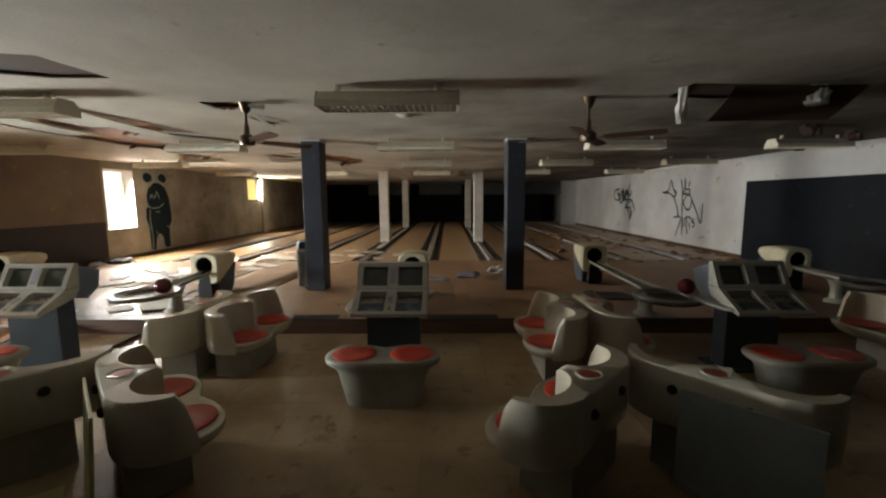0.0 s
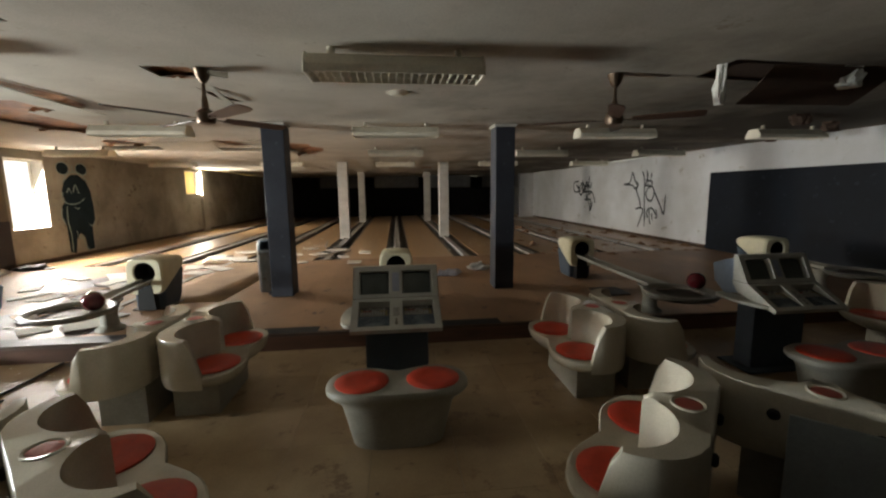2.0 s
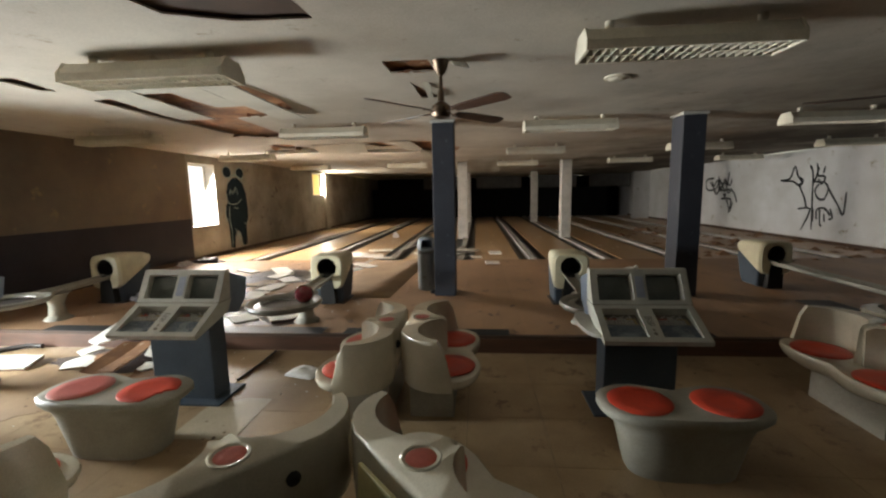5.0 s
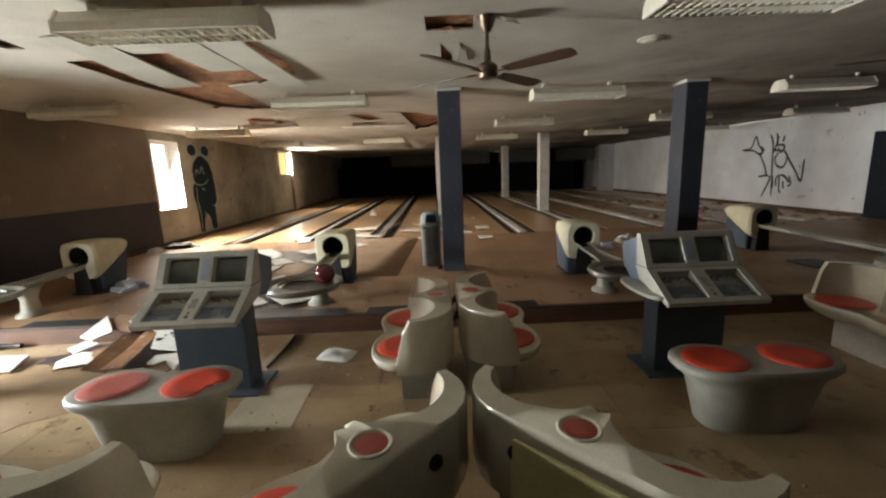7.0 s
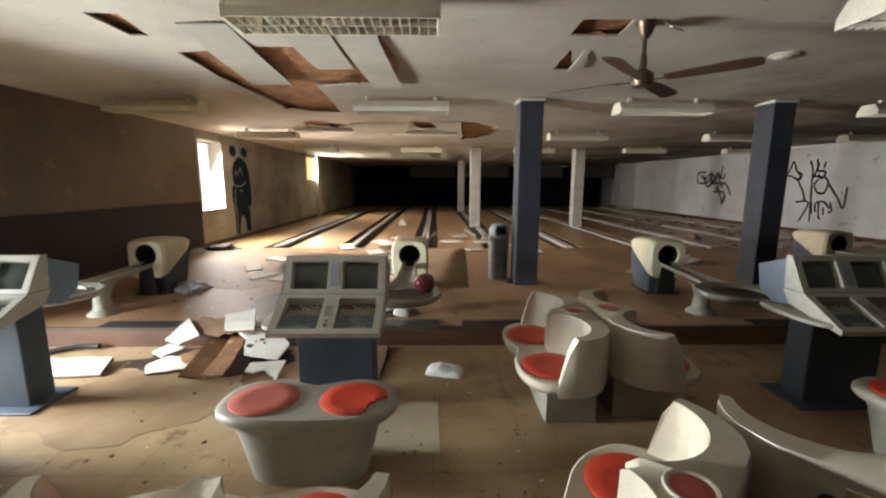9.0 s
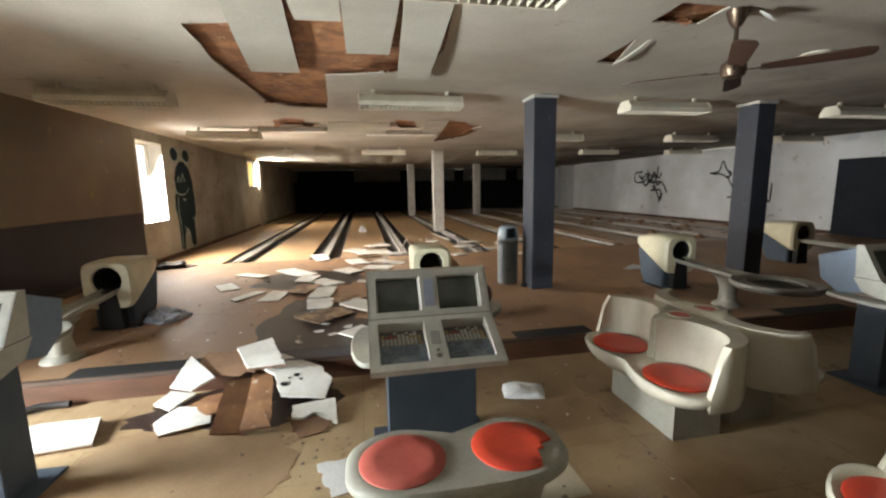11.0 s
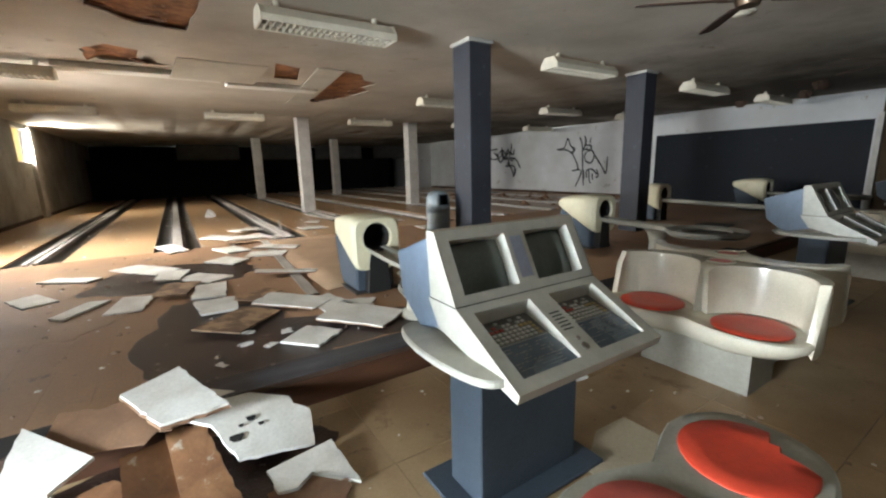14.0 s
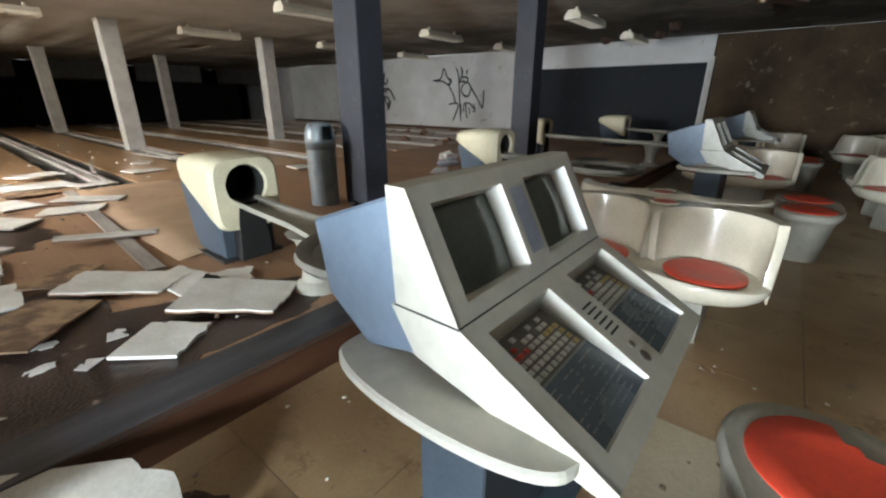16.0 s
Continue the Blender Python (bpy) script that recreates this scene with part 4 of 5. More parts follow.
# ---------------------------------------------------------------- paint on the walls


def ribbon(bm, points, width, plane_x, side):
    """A flat painted stroke through (y, z) points on a wall along y, 3 mm proud."""
    pts = [Vector(p) for p in points]
    fine = []
    for k in range(len(pts) - 1):
        p0, p1, p2, p3 = pts[max(k - 1, 0)], pts[k], pts[k + 1], pts[min(k + 2, len(pts) - 1)]
        for j in range(5):
            u = j / 5
            fine.append(0.5 * ((2 * p1) + (p2 - p0) * u + (2 * p0 - 5 * p1 + 4 * p2 - p3) * u * u + (3 * p1 - p0 - 3 * p2 + p3) * u ** 3))
    fine.append(pts[-1])
    rows = []
    for i, p in enumerate(fine):
        d = fine[min(i + 1, len(fine) - 1)] - fine[max(i - 1, 0)]
        d = d.normalized() if d.length > 1e-6 else Vector((1, 0))
        n = Vector((-d.y, d.x)) * width * (0.5 if i in (0, len(fine) - 1) else 1.0) * (0.85 + 0.3 * noise.noise(Vector((i * 0.7, p.x, p.y)))) / 2
        x = plane_x + side * 0.003
        rows.append([bm.verts.new((x, *(p + n))), bm.verts.new((x, *(p - n)))])
    for a, b in zip(rows, rows[1:]):
        bm.faces.new((a[0], a[1], b[1], b[0]))


def blob(bm, points, plane_x, side, proud):
    bm.faces.new([bm.verts.new((plane_x + side * proud, y, z)) for y, z in points])


def oval(cy, cz, ry, rz, n=28, lean=0.0):
    return [(cy + ry * math.cos(2 * math.pi * i / n) + lean * rz * math.sin(2 * math.pi * i / n), cz + rz * math.sin(2 * math.pi * i / n)) for i in range(n)]


def graffiti(name, strokes, width, label):
    t = thing(name, XR, sum(p[0] for p in strokes[0]) / len(strokes[0]), 0, 0, label, "graffiti")
    bm = bmesh.new()
    for s in strokes:
        ribbon(bm, s, width, XR, -1)
    ob = part("stroke_paint", bm, M_BLACKPAINT, t)
    ob.matrix_basis = t.matrix_basis.inverted()


graffiti("wall_scrawl", [
    [(15.4, 1.83), (15.0, 1.89), (14.83, 2.25), (14.67, 1.95), (14.45, 1.82), (14.59, 1.66), (14.86, 1.79), (15.3, 1.82)], [(14.59, 1.66), (14.33, 1.25), (14.26, 1.0)],
    [(14.24, 2.26), (14.11, 2.0), (14.07, 1.5), (13.98, 0.35)], [(13.91, 2.18), (13.93, 1.94), (13.7, 1.91), (13.73, 1.75), (14.1, 1.79)],
    [(13.68, 1.75), (13.53, 1.57), (13.63, 1.27), (13.86, 1.29), (13.98, 1.51), (13.86, 1.69)], [(13.53, 1.57), (13.17, 1.11), (12.97, 0.85), (12.94, 1.47)],
    [(14.58, 0.95), (14.1, 0.95), (14.38, 0.31)], [(13.83, 0.67), (13.85, 0.95), (13.59, 1.0), (13.37, 0.8)], [(13.59, 0.85), (13.55, 0.6)], [(14.0, 2.3), (13.95, 2.05), (14.05, 1.7)], [(13.7, 2.2), (13.74, 2.0)], [(14.0, 1.0), (13.95, 0.6)], [(13.75, 1.0), (13.7, 0.55), (13.62, 0.5)],
    [(13.4, 1.0), (13.3, 0.75), (13.42, 0.7)], [(14.62, 1.9), (14.5, 1.75), (14.66, 1.68)], [(13.9, 1.85), (13.78, 1.7), (13.66, 1.86), (13.8, 1.95)]], 0.078, "large looping black spray-painted scrawl on the grimy white wall")
graffiti("wall_scrawl", [
    [(19.2, 2.04), (19.75, 1.97), (19.66, 1.57), (19.03, 1.62), (18.8, 1.95), (18.62, 1.78), (18.44, 1.99), (18.28, 1.74), (18.18, 2.26)], [(18.43, 1.95), (18.1, 1.74), (17.99, 1.98)],
    [(18.76, 1.53), (17.94, 1.54), (17.58, 1.07)], [(18.63, 1.2), (17.98, 1.18), (18.08, 0.65)], [(19.3, 1.9), (19.0, 1.4), (18.6, 1.7), (18.3, 1.3)],
    [(19.5, 1.9), (19.2, 1.7), (18.95, 1.95), (18.7, 1.6), (18.4, 1.85), (18.2, 1.45), (17.95, 1.6)], [(18.5, 1.4), (18.2, 1.1), (18.0, 0.75), (17.85, 1.1)], [(18.9, 2.1), (18.8, 1.8), (18.85, 1.5)]], 0.10, "dense black spray-painted scrawl on the grimy white wall")


def mural():
    t = thing("wall_mural", XL, 12.95, 0, 0, "spray-painted dark rounded figure with two round ears and pale outlines", "mural")

    def put(name, mat, polys, lines, width, proud, label=""):
        bm = bmesh.new()
        for p in polys:
            blob(bm, p, XL, 1, proud)
        for ln in lines:
            ribbon(bm, ln, width, XL + proud - 0.003, 1)
        ob = part(name, bm, mat, t, label)
        ob.matrix_basis = t.matrix_basis.inverted()
    body = [(12.52, 0.15), (12.72, 0.1), (12.8, 0.5), (12.95, 0.62), (13.08, 0.5), (13.15, 0.12), (13.4, 0.15), (13.42, 0.8), (13.55, 0.95), (13.56, 1.3), (13.5, 1.75), (13.36, 2.05), (13.1, 2.2), (12.85, 2.2), (12.6, 2.02), (12.48, 1.75), (12.55, 1.5), (12.42, 1.35),
            (12.4, 1.05), (12.5, 0.85)]
    put("figure_body", M_MURALDARK, [body], [], 0.03, 0.003, "dark teal painted body")
    for e in (12.6, 13.25):
        put("ear", M_MURALDARK, [oval(e, 2.35, 0.20, 0.155)], [], 0.03, 0.003)
        put("ear_outline", M_MURALLIGHT, [], [oval(e, 2.35, 0.205, 0.16)], 0.03, 0.006, "pale green outline of an ear")
    put("outline", M_MURALLIGHT, [], [[(12.56, 1.98), (12.72, 2.2), (12.97, 2.27), (13.2, 2.22), (13.4, 2.02)], [(12.5, 1.75), (12.5, 1.52), (12.72, 1.42), (13.02, 1.44), (13.24, 1.56)], [(12.64, 1.7), (12.72, 1.84), (12.8, 1.7)],
                                      [(12.86, 1.72), (12.96, 1.92), (13.06, 1.7)], [(12.94, 2.25), (12.93, 2.45)], [(12.6, 1.38), (12.56, 1.0), (12.62, 0.6), (12.6, 0.15)], [(13.3, 0.85), (13.42, 0.78), (13.52, 0.9)],
                                      [(12.82, 0.68), (12.9, 0.48), (13.0, 0.55), (13.06, 0.3), (13.2, 0.1)], [(12.86, 1.33), (12.95, 1.28), (13.02, 1.32)], [(12.42, 1.33), (12.38, 1.1), (12.48, 0.88)]], 0.035, 0.006, "pale green outlines")


mural()

# ---------------------------------------------------------------- litter


def shard(name, x, y, z, w, d, turn, mat, label, category="broken board", thick=0.012, tilt=0.0, roll=0.0, seed=0, group="", bite=0.0, back=None, n=9):
    """A broken flat board, w by d, with nibbled edges."""
    rr = random.Random(seed * 7 + int(x * 100) + int(y * 31))
    corners = [(-w / 2, -d / 2), (w / 2, -d / 2), (w / 2, d / 2), (-w / 2, d / 2)]
    corners = [(cx * rr.uniform(0.75, 1.05), cy * rr.uniform(0.75, 1.05)) for cx, cy in corners]
    out = []
    for k, ((x0, y0), (x1, y1)) in enumerate(zip(corners, corners[1:] + corners[:1])):
        rough = rr.random() < 0.5
        for i in range(n):
            u = i / n
            j = (rr.uniform(-1, 1) * 0.014 if rough else 0) if i else 0
            px, py = x0 + (x1 - x0) * u, y0 + (y1 - y0) * u
            if bite and k == 0 and 0 < i:
                py += bite * d * math.sin(math.pi * u) ** 0.7 * rr.uniform(0.88, 1.08)
            out.append((px + j, py + j))
    bm = bmesh.new()
    cut = thick * 0.45 if back else 0
    prism(bm, out, "z", cut, thick)
    lift = max(0.0, abs(math.sin(radians(tilt))) * d / 2 + abs(math.sin(radians(roll))) * w / 2)
    if back:
        t = new(name)
        part("face", bm, mat, t)
        bm = bmesh.new()
        prism(bm, [(px * 1.01, py * 1.01) for px, py in out], "z", 0.0, cut)
        part("backing", bm, back, t, "brown torn backing")
        ob = t
    else:
        ob = part(name, bm, mat)
    ob.matrix_basis = pose(x, y, z + lift + 0.001, tilt, roll, turn)
    return tagged(ob, label, category, group)


WB = "broken white ceiling board lying on the littered approach"
GB = "broken ceiling boards on the floor"
for i, (x, y, w, d, a, h) in enumerate(((-4.96, 6.94, 0.40, 0.66, 48, 2), (-4.48, 6.59, 0.27, 0.32, 60, 0), (-4.60, 6.22, 0.42, 0.68, 42, 2), (-5.01, 6.05, 0.34, 0.34, 42, 1), (-6.16, 9.47, 0.37, 0.9, 39, 0), (-5.91, 8.86, 0.6, 0.3, 78, 1),
                                        (-5.58, 8.56, 0.37, 0.6, 39, 0), (-5.56, 7.88, 0.6, 0.3, 84, 1), (-5.54, 7.27, 0.35, 0.45, 0, 1), (-6.22, 7.85, 0.62, 0.3, 78, 0), (-6.60, 7.93, 0.55, 0.2, 60, 0), (-5.24, 9.39, 0.40, 0.5, 39, 1),
                                        (-4.75, 8.15, 0.16, 0.72, 75, 3), (-5.90, 11.0, 0.32, 0.75, 18, 1), (-1.6, 10.25, 0.35, 0.3, 4, 3), (-1.45, 11.9, 0.34, 0.4, 3, 2), (-4.69, 6.75, 0.3, 0.5, 12, 0), (-4.7, 9.6, 0.35, 0.6, 70, 0), (-5.1, 10.3, 0.4, 0.5, 20, 1),
                                        (-4.45, 9.95, 0.35, 0.7, 60, 2), (-6.9, 9.4, 0.25, 0.6, 57, 0), (-7.05, 8.6, 0.3, 0.5, 30, 0))):
    shard("ceiling_board", x, y, 0.003 + 0.004 * (i % 3), w, d, a, M_BOARD, WB, "ceiling board", 0.014 + 0.003 * h, 1.5 * h, 0.6 * h, seed=i, group=GB, back=M_BOARDBACK if h > 1 else None)
M_HARD = material("mottled_tan_hardboard", (0.38, 0.25, 0.14), (0.15, 0.085, 0.045), 0.7, scale=6, spread=0.9)
for i, (x, y, w, d, a) in enumerate(((-5.84, 8.13, 0.6, 0.37, 78), (-5.43, 6.70, 0.72, 0.42, 51), (-5.15, 7.4, 0.5, 0.2, 40), (-4.9, 10.9, 0.5, 0.35, 10))):
    shard("hardboard_sheet", x, y, 0.012, w, d, a, M_HARD, "stained brown hardboard sheet lying face down among broken boards", "hardboard", 0.01, 2.5, 2, seed=40 + i)
# boards on lanes near the foul line
for i, (x, y, w, d, a) in enumerate(((-4.25, 10.9, 0.5, 0.3, 20), (-4.75, 11.4, 0.9, 0.45, 10), (-5.2, 11.9, 0.6, 0.4, 60), (-4.6, 12.3, 0.7, 0.35, 30), (-3.4, 11.9, 0.6, 0.35, 12), (-2.6, 11.6, 0.5, 0.3, 50), (-2.25, 12.3, 0.7, 0.25, 20), (-3.1, 13.0, 0.5, 0.3, 65),
                                     (-2.9, 10.6, 0.45, 0.3, 33), (-1.95, 11.3, 0.3, 0.25, 5))):
    shard("lane_board", x, y, 0.035 if abs(x + 4.2) < 0.4 or abs(x + 2.4) < 0.4 else 0.002, w, d, a, M_BOARD, "broken white ceiling board fallen across the bowling lanes", "ceiling board", 0.015, 2, 2, seed=70 + i, group="boards fallen on the lanes")
for i, (x, y, ln, a) in enumerate(((-2.5, 12.4, 1.9, 75), (-2.2, 11.7, 1.3, 60), (-2.75, 13.6, 1.6, 97), (-3.9, 12.6, 1.5, 80), (-2.35, 14.4, 1.7, 92))):
    bm = bmesh.new()
    box(bm, -ln / 2, ln / 2, -0.025, 0.025, 0, 0.03, bevel=0.004)
    ob = part("loose_batten", bm, M_CAP)
    ob.matrix_basis = pose(x, y, 0.037 + 0.006 * i, 0, 0, a)
    tagged(ob, "loose pale wooden batten fallen across the lane gutters", "batten", "battens on the lanes")
# in the sunken area


def torn_board(name, pts, z, ax, ay, mat, label, seed, category="ceiling board", thick=0.016, back=None, rough=0.006, group="broken ceiling boards on the floor", curl=0.0):
    """A broken board whose outline is given in plan; it slopes by ax and ay and may curl."""
    rr = random.Random(seed)
    cx, cy = sum(p[0] for p in pts) / len(pts), sum(p[1] for p in pts) / len(pts)
    out = []
    for (x0, y0), (x1, y1) in zip(pts, pts[1:] + pts[:1]):
        m = max(2, int(math.hypot(x1 - x0, y1 - y0) / 0.035))
        clean = rr.random() < 0.4
        for i in range(m):
            u = i / m
            j = 0 if clean or not i else rough
            out.append((x0 + (x1 - x0) * u - cx + rr.uniform(-j, j), y0 + (y1 - y0) * u - cy + rr.uniform(-j, j)))

    def layer(lo, hi, grow=1.0):
        bm = bmesh.new()
        tops = []
        for side in (lo, hi):
            vs = [bm.verts.new((px * grow, py * grow, side + ax * px + ay * py + curl * (px * px + py * py))) for px, py in out]
            mid = bm.verts.new((0, 0, side))
            tops.append(vs)
            for a, c in zip(vs, vs[1:] + vs[:1]):
                bm.faces.new((mid, a, c) if side == hi else (mid, c, a))
        for k in range(len(out)):
            k2 = (k + 1) % len(out)
            bm.faces.new((tops[0][k], tops[0][k2], tops[1][k2], tops[1][k]))
        return bm
    ob = new(name) if back else part(name, layer(0, thick), mat, smooth=True)
    if back:
        part("face", layer(thick * 0.5, thick), mat, ob, smooth=True)
        part("backing", layer(0, thick * 0.5, 1.03), back, ob, "brown torn backing")
    ob.location = (cx, cy, z)
    return tagged(ob, label, category, group)


P_ = PIT
torn_board("ceiling_board", [(-6.11, 5.72), (-5.84, 5.88), (-5.64, 5.36), (-5.93, 5.35)], 0.035, 0.0, 0.09, M_BOARD, "thick white ceiling board with a brown torn edge overhanging the step", 1, thick=0.03, back=M_BOARDBACK, curl=0.08)
torn_board("ceiling_board", [(-5.92, 5.5), (-5.71, 5.62), (-5.34, 5.42), (-5.33, 5.36), (-5.26, 5.29), (-5.30, 5.07), (-5.64, 5.11), (-5.73, 5.36)], P_ + 0.13, -0.05, 0.28, M_BOARD, "large white ceiling board with dark burnt holes against the step", 2)
for hx, hy, r in ((-5.55, 5.33, 0.022), (-5.63, 5.23, 0.03), (-5.51, 5.28, 0.014), (-5.60, 5.30, 0.012)):
    bm = bmesh.new()
    ang = [k * math.pi / 5 for k in range(10)]
    prism(bm, [(r * (1 + 0.35 * math.sin(3 * a + hx * 9)) * math.cos(a), r * (1 + 0.3 * math.cos(2 * a)) * math.sin(a)) for a in ang], "z", 0, 0.004)
    ob = part("burnt_spot", bm, M_HOLE)
    ob.matrix_basis = pose(hx, hy, P_ + 0.148 - 0.05 * (hx + 5.53) + 0.28 * (hy - 5.34), 15.6, 2.9, 0)
    tagged(ob, "small burnt black spot on a white board", "burn mark")
torn_board("ceiling_board", [(-5.54, 5.01), (-5.22, 5.06), (-5.19, 4.73), (-5.28, 4.86), (-5.36, 4.90), (-5.44, 4.84), (-5.52, 4.86)], P_ + 0.02, 0.0, 0.08, M_BOARD, "cream ceiling board with a burnt bite out of its edge", 3)
torn_board("hardboard_sheet", [(-5.56, 4.90), (-5.36, 4.93), (-5.2, 4.80), (-5.28, 4.66), (-5.43, 4.62)], P_ + 0.004, 0, 0.02, M_BOARDBACK, "brown torn backing sheet under a bitten board", 4, "hardboard", 0.008, rough=0.02)
torn_board("ceiling_board", [(-6.50, 5.30), (-6.47, 5.66), (-6.18, 5.34), (-6.32, 5.23)], P_ + 0.18, 0.05, 0.28, M_BOARD, "bright white ceiling board tilted on a heap of torn board", 5)
torn_board("ceiling_board", [(-6.60, 5.24), (-6.54, 5.40), (-6.33, 5.33), (-6.45, 5.14)], P_ + 0.05, 0.0, 0.12, M_BOARD, "small white broken ceiling board in the rubble heap", 6)
torn_board("hardboard_sheet", [(-6.40, 5.08), (-6.36, 5.32), (-6.14, 5.36), (-6.04, 5.20), (-6.06, 5.04), (-6.20, 5.0)], P_ + 0.055, 0.1, 0.05, M_PLYBROWN, "dark torn hardboard sheet bulging in the rubble heap", 7, "hardboard", 0.012, curl=-1.0)
torn_board("ceiling_board", [(-6.5, 5.0), (-6.40, 5.19), (-6.13, 5.09), (-6.10, 4.93), (-6.22, 4.88), (-6.4, 4.84)], P_ + 0.03, 0, 0.08, M_BOARD, "stained pale broken ceiling board in the rubble heap", 8, back=M_BOARDBACK, curl=-0.4)
torn_board("hardboard_sheet", [(-5.93, 5.48), (-5.76, 5.46), (-5.63, 4.70), (-5.84, 4.72)], P_ + 0.07, 0.06, 0.11, M_PLYBROWN, "bent brown hardboard sheet leaning on the rubble heap", 9, "hardboard", 0.012, curl=0.15)
torn_board("hardboard_sheet", [(-6.10, 5.35), (-5.91, 5.46), (-5.83, 4.74), (-6.03, 4.72)], P_ + 0.07, -0.22, 0.10, M_PLYBROWN, "brown hardboard sheet folded up against another in the rubble heap", 10, "hardboard", 0.012)
torn_board("torn_vinyl", [(-6.35, 5.72), (-5.9, 5.62), (-5.75, 5.5), (-6.0, 5.35), (-6.4, 5.45)], 0.014, 0.0, 0.25, M_BOARDBACK, "brown torn sheet draped down the step", 11, "floor sheet", 0.006, rough=0.02)
shard("ceiling_board", -7.18, 4.95, PIT, 0.74, 0.36, 6, M_BOARD, "long white ceiling board lying beside the far scoring console", "ceiling board", 0.03, 4, 1, 108, GB, back=M_BOARDBACK)
shard("ceiling_board", -7.6, 4.75, PIT, 0.5, 0.4, 30, M_BOARD, "white ceiling board lying on the dusty tile floor", "ceiling board", 0.02, 2, 1, 109, GB)
shard("torn_vinyl", -5.0, 4.2, PIT, 0.5, 0.35, 12, M_PAPER, "pale patch of torn floor sheet beside the scoring console", "floor sheet", 0.004, 0, 0, 110)


def crumple(name, x, y, z, sx, sy, sz, mat, label, category, seed):
    """A crushed sheet: a folded, wrinkled closed shell."""
    bm = bmesh.new()
    bmesh.ops.create_icosphere(bm, subdivisions=4, radius=1.0)
    for v in bm.verts:
        p = v.co.copy()
        k = 0.75 + 0.45 * noise.noise(p * 1.9 + Vector((seed, 0, 0))) + 0.35 * abs(noise.noise(p * 4.5 + Vector((0, seed, 0))))
        v.co = Vector((p.x * sx * k, p.y * sy * k, max(0.0, (p.z * 0.9 + 0.45) * sz * (k + 0.3 * noise.noise(p * 7)))))
    ob = part(name, bm, mat)
    ob.location = (x, y, z)
    return tagged(ob, label, category)




def flat_bag(x, y, z, w, d, turn, label):
    """A flat, slightly puffed paper bag with creased corners."""
    bm = bmesh.new()
    n = 12
    tops, lows = [], []
    for j in range(n + 1):
        v = 2 * j / n - 1
        top, low = [], []
        for i in range(n + 1):
            u = 2 * i / n - 1
            px = w / 2 * u * (1 - 0.05 * v * v) + 0.008 * noise.noise(Vector((u * 2, v * 2, 3)))
            py = d / 2 * v * (1 - 0.08 * u * u) + 0.008 * noise.noise(Vector((u * 2, v * 2, 8)))
            puff = (1 - u ** 4) * (1 - v ** 4)
            h = 0.012 + puff * (0.035 + 0.022 * noise.noise(Vector((u * 1.6, v * 1.6, 2))) + 0.012 * abs(noise.noise(Vector((u * 4, v * 4, 5)))))
            top.append(bm.verts.new((px, py, h)))
            low.append(bm.verts.new((px, py, 0.0)))
        tops.append(top)
        lows.append(low)
    for j in range(n):
        for i in range(n):
            bm.faces.new((tops[j][i], tops[j][i + 1], tops[j + 1][i + 1], tops[j + 1][i]))
            bm.faces.new((lows[j][i], lows[j + 1][i], lows[j + 1][i + 1], lows[j][i + 1]))
    for k in range(n):
        for a, b, c, e in ((tops[0][k], tops[0][k + 1], lows[0][k + 1], lows[0][k]), (tops[n][k + 1], tops[n][k], lows[n][k], lows[n][k + 1]),
                           (tops[k + 1][0], tops[k][0], lows[k][0], lows[k + 1][0]), (tops[k][n], tops[k + 1][n], lows[k + 1][n], lows[k][n])):
            bm.faces.new((a, e, c, b))
    bmesh.ops.recalc_face_normals(bm, faces=bm.faces[:])
    ob = part("paper_bag", bm, M_PAPER)
    ob.matrix_basis = pose(x, y, z, 0, 0, turn)
    return tagged(ob, label, "bag")


flat_bag(-3.70, 4.90, PIT + 0.001, 0.34, 0.24, -14, "flat white paper bag lying on the tile floor")
crumple("plastic_film", -7.28, 7.1, 0.0, 0.24, 0.26, 0.09, M_FILM, "crumpled blue-grey plastic film heap beside the ball return", "plastic film", 5)
crumple("plastic_film", 1.12, 9.15, 0.0, 0.24, 0.18, 0.11, M_PAPER, "crumpled clear plastic film heap in front of the column", "plastic film", 8)
crumple("plastic_film", 0.42, 8.62, 0.0, 0.26, 0.15, 0.10, M_FILM, "crumpled clear plastic film heap in front of the lanes", "plastic film", 10)
crumple("plastic_film", -0.22, 8.25, 0.0, 0.24, 0.08, 0.06, M_PAPER, "twisted strip of clear plastic film on the approach", "plastic film", 9)
crumple("rag_heap", -8.7, 10.7, 0.0, 0.42, 0.20, 0.09, M_DARKMETAL, "heap of dark rags at the foot of the wall", "rags", 12)
crumple("rag_heap", -8.95, 10.2, 0.0, 0.16, 0.18, 0.08, M_PAPER, "heap of pale rags at the foot of the wall", "rags", 14)
crumple("paper_lump", -5.0, 16.3, 0.0, 0.13, 0.13, 0.17, M_PAPER, "white crumpled lump standing on a bowling lane", "litter", 16)


def stain_sheet(name, x, y, rx, ry, z, mat, label, category, seed, thick=0.003):
    """A thin torn sheet stuck flat, with an uneven outline."""
    bm = bmesh.new()
    out = []
    for i in range(56):
        a = 2 * math.pi * i / 56
        k = 1 + 0.35 * noise.noise(Vector((math.cos(a) * 1.4, math.sin(a) * 1.4, seed))) + 0.16 * noise.noise(Vector((math.cos(a) * 5, math.sin(a) * 5, seed)))
        out.append((rx * k * math.cos(a), ry * k * math.sin(a)))
    prism(bm, out, "z", 0, thick)
    ob = part(name, bm, mat)
    ob.location = (x, y, z)
    return tagged(ob, label, category)


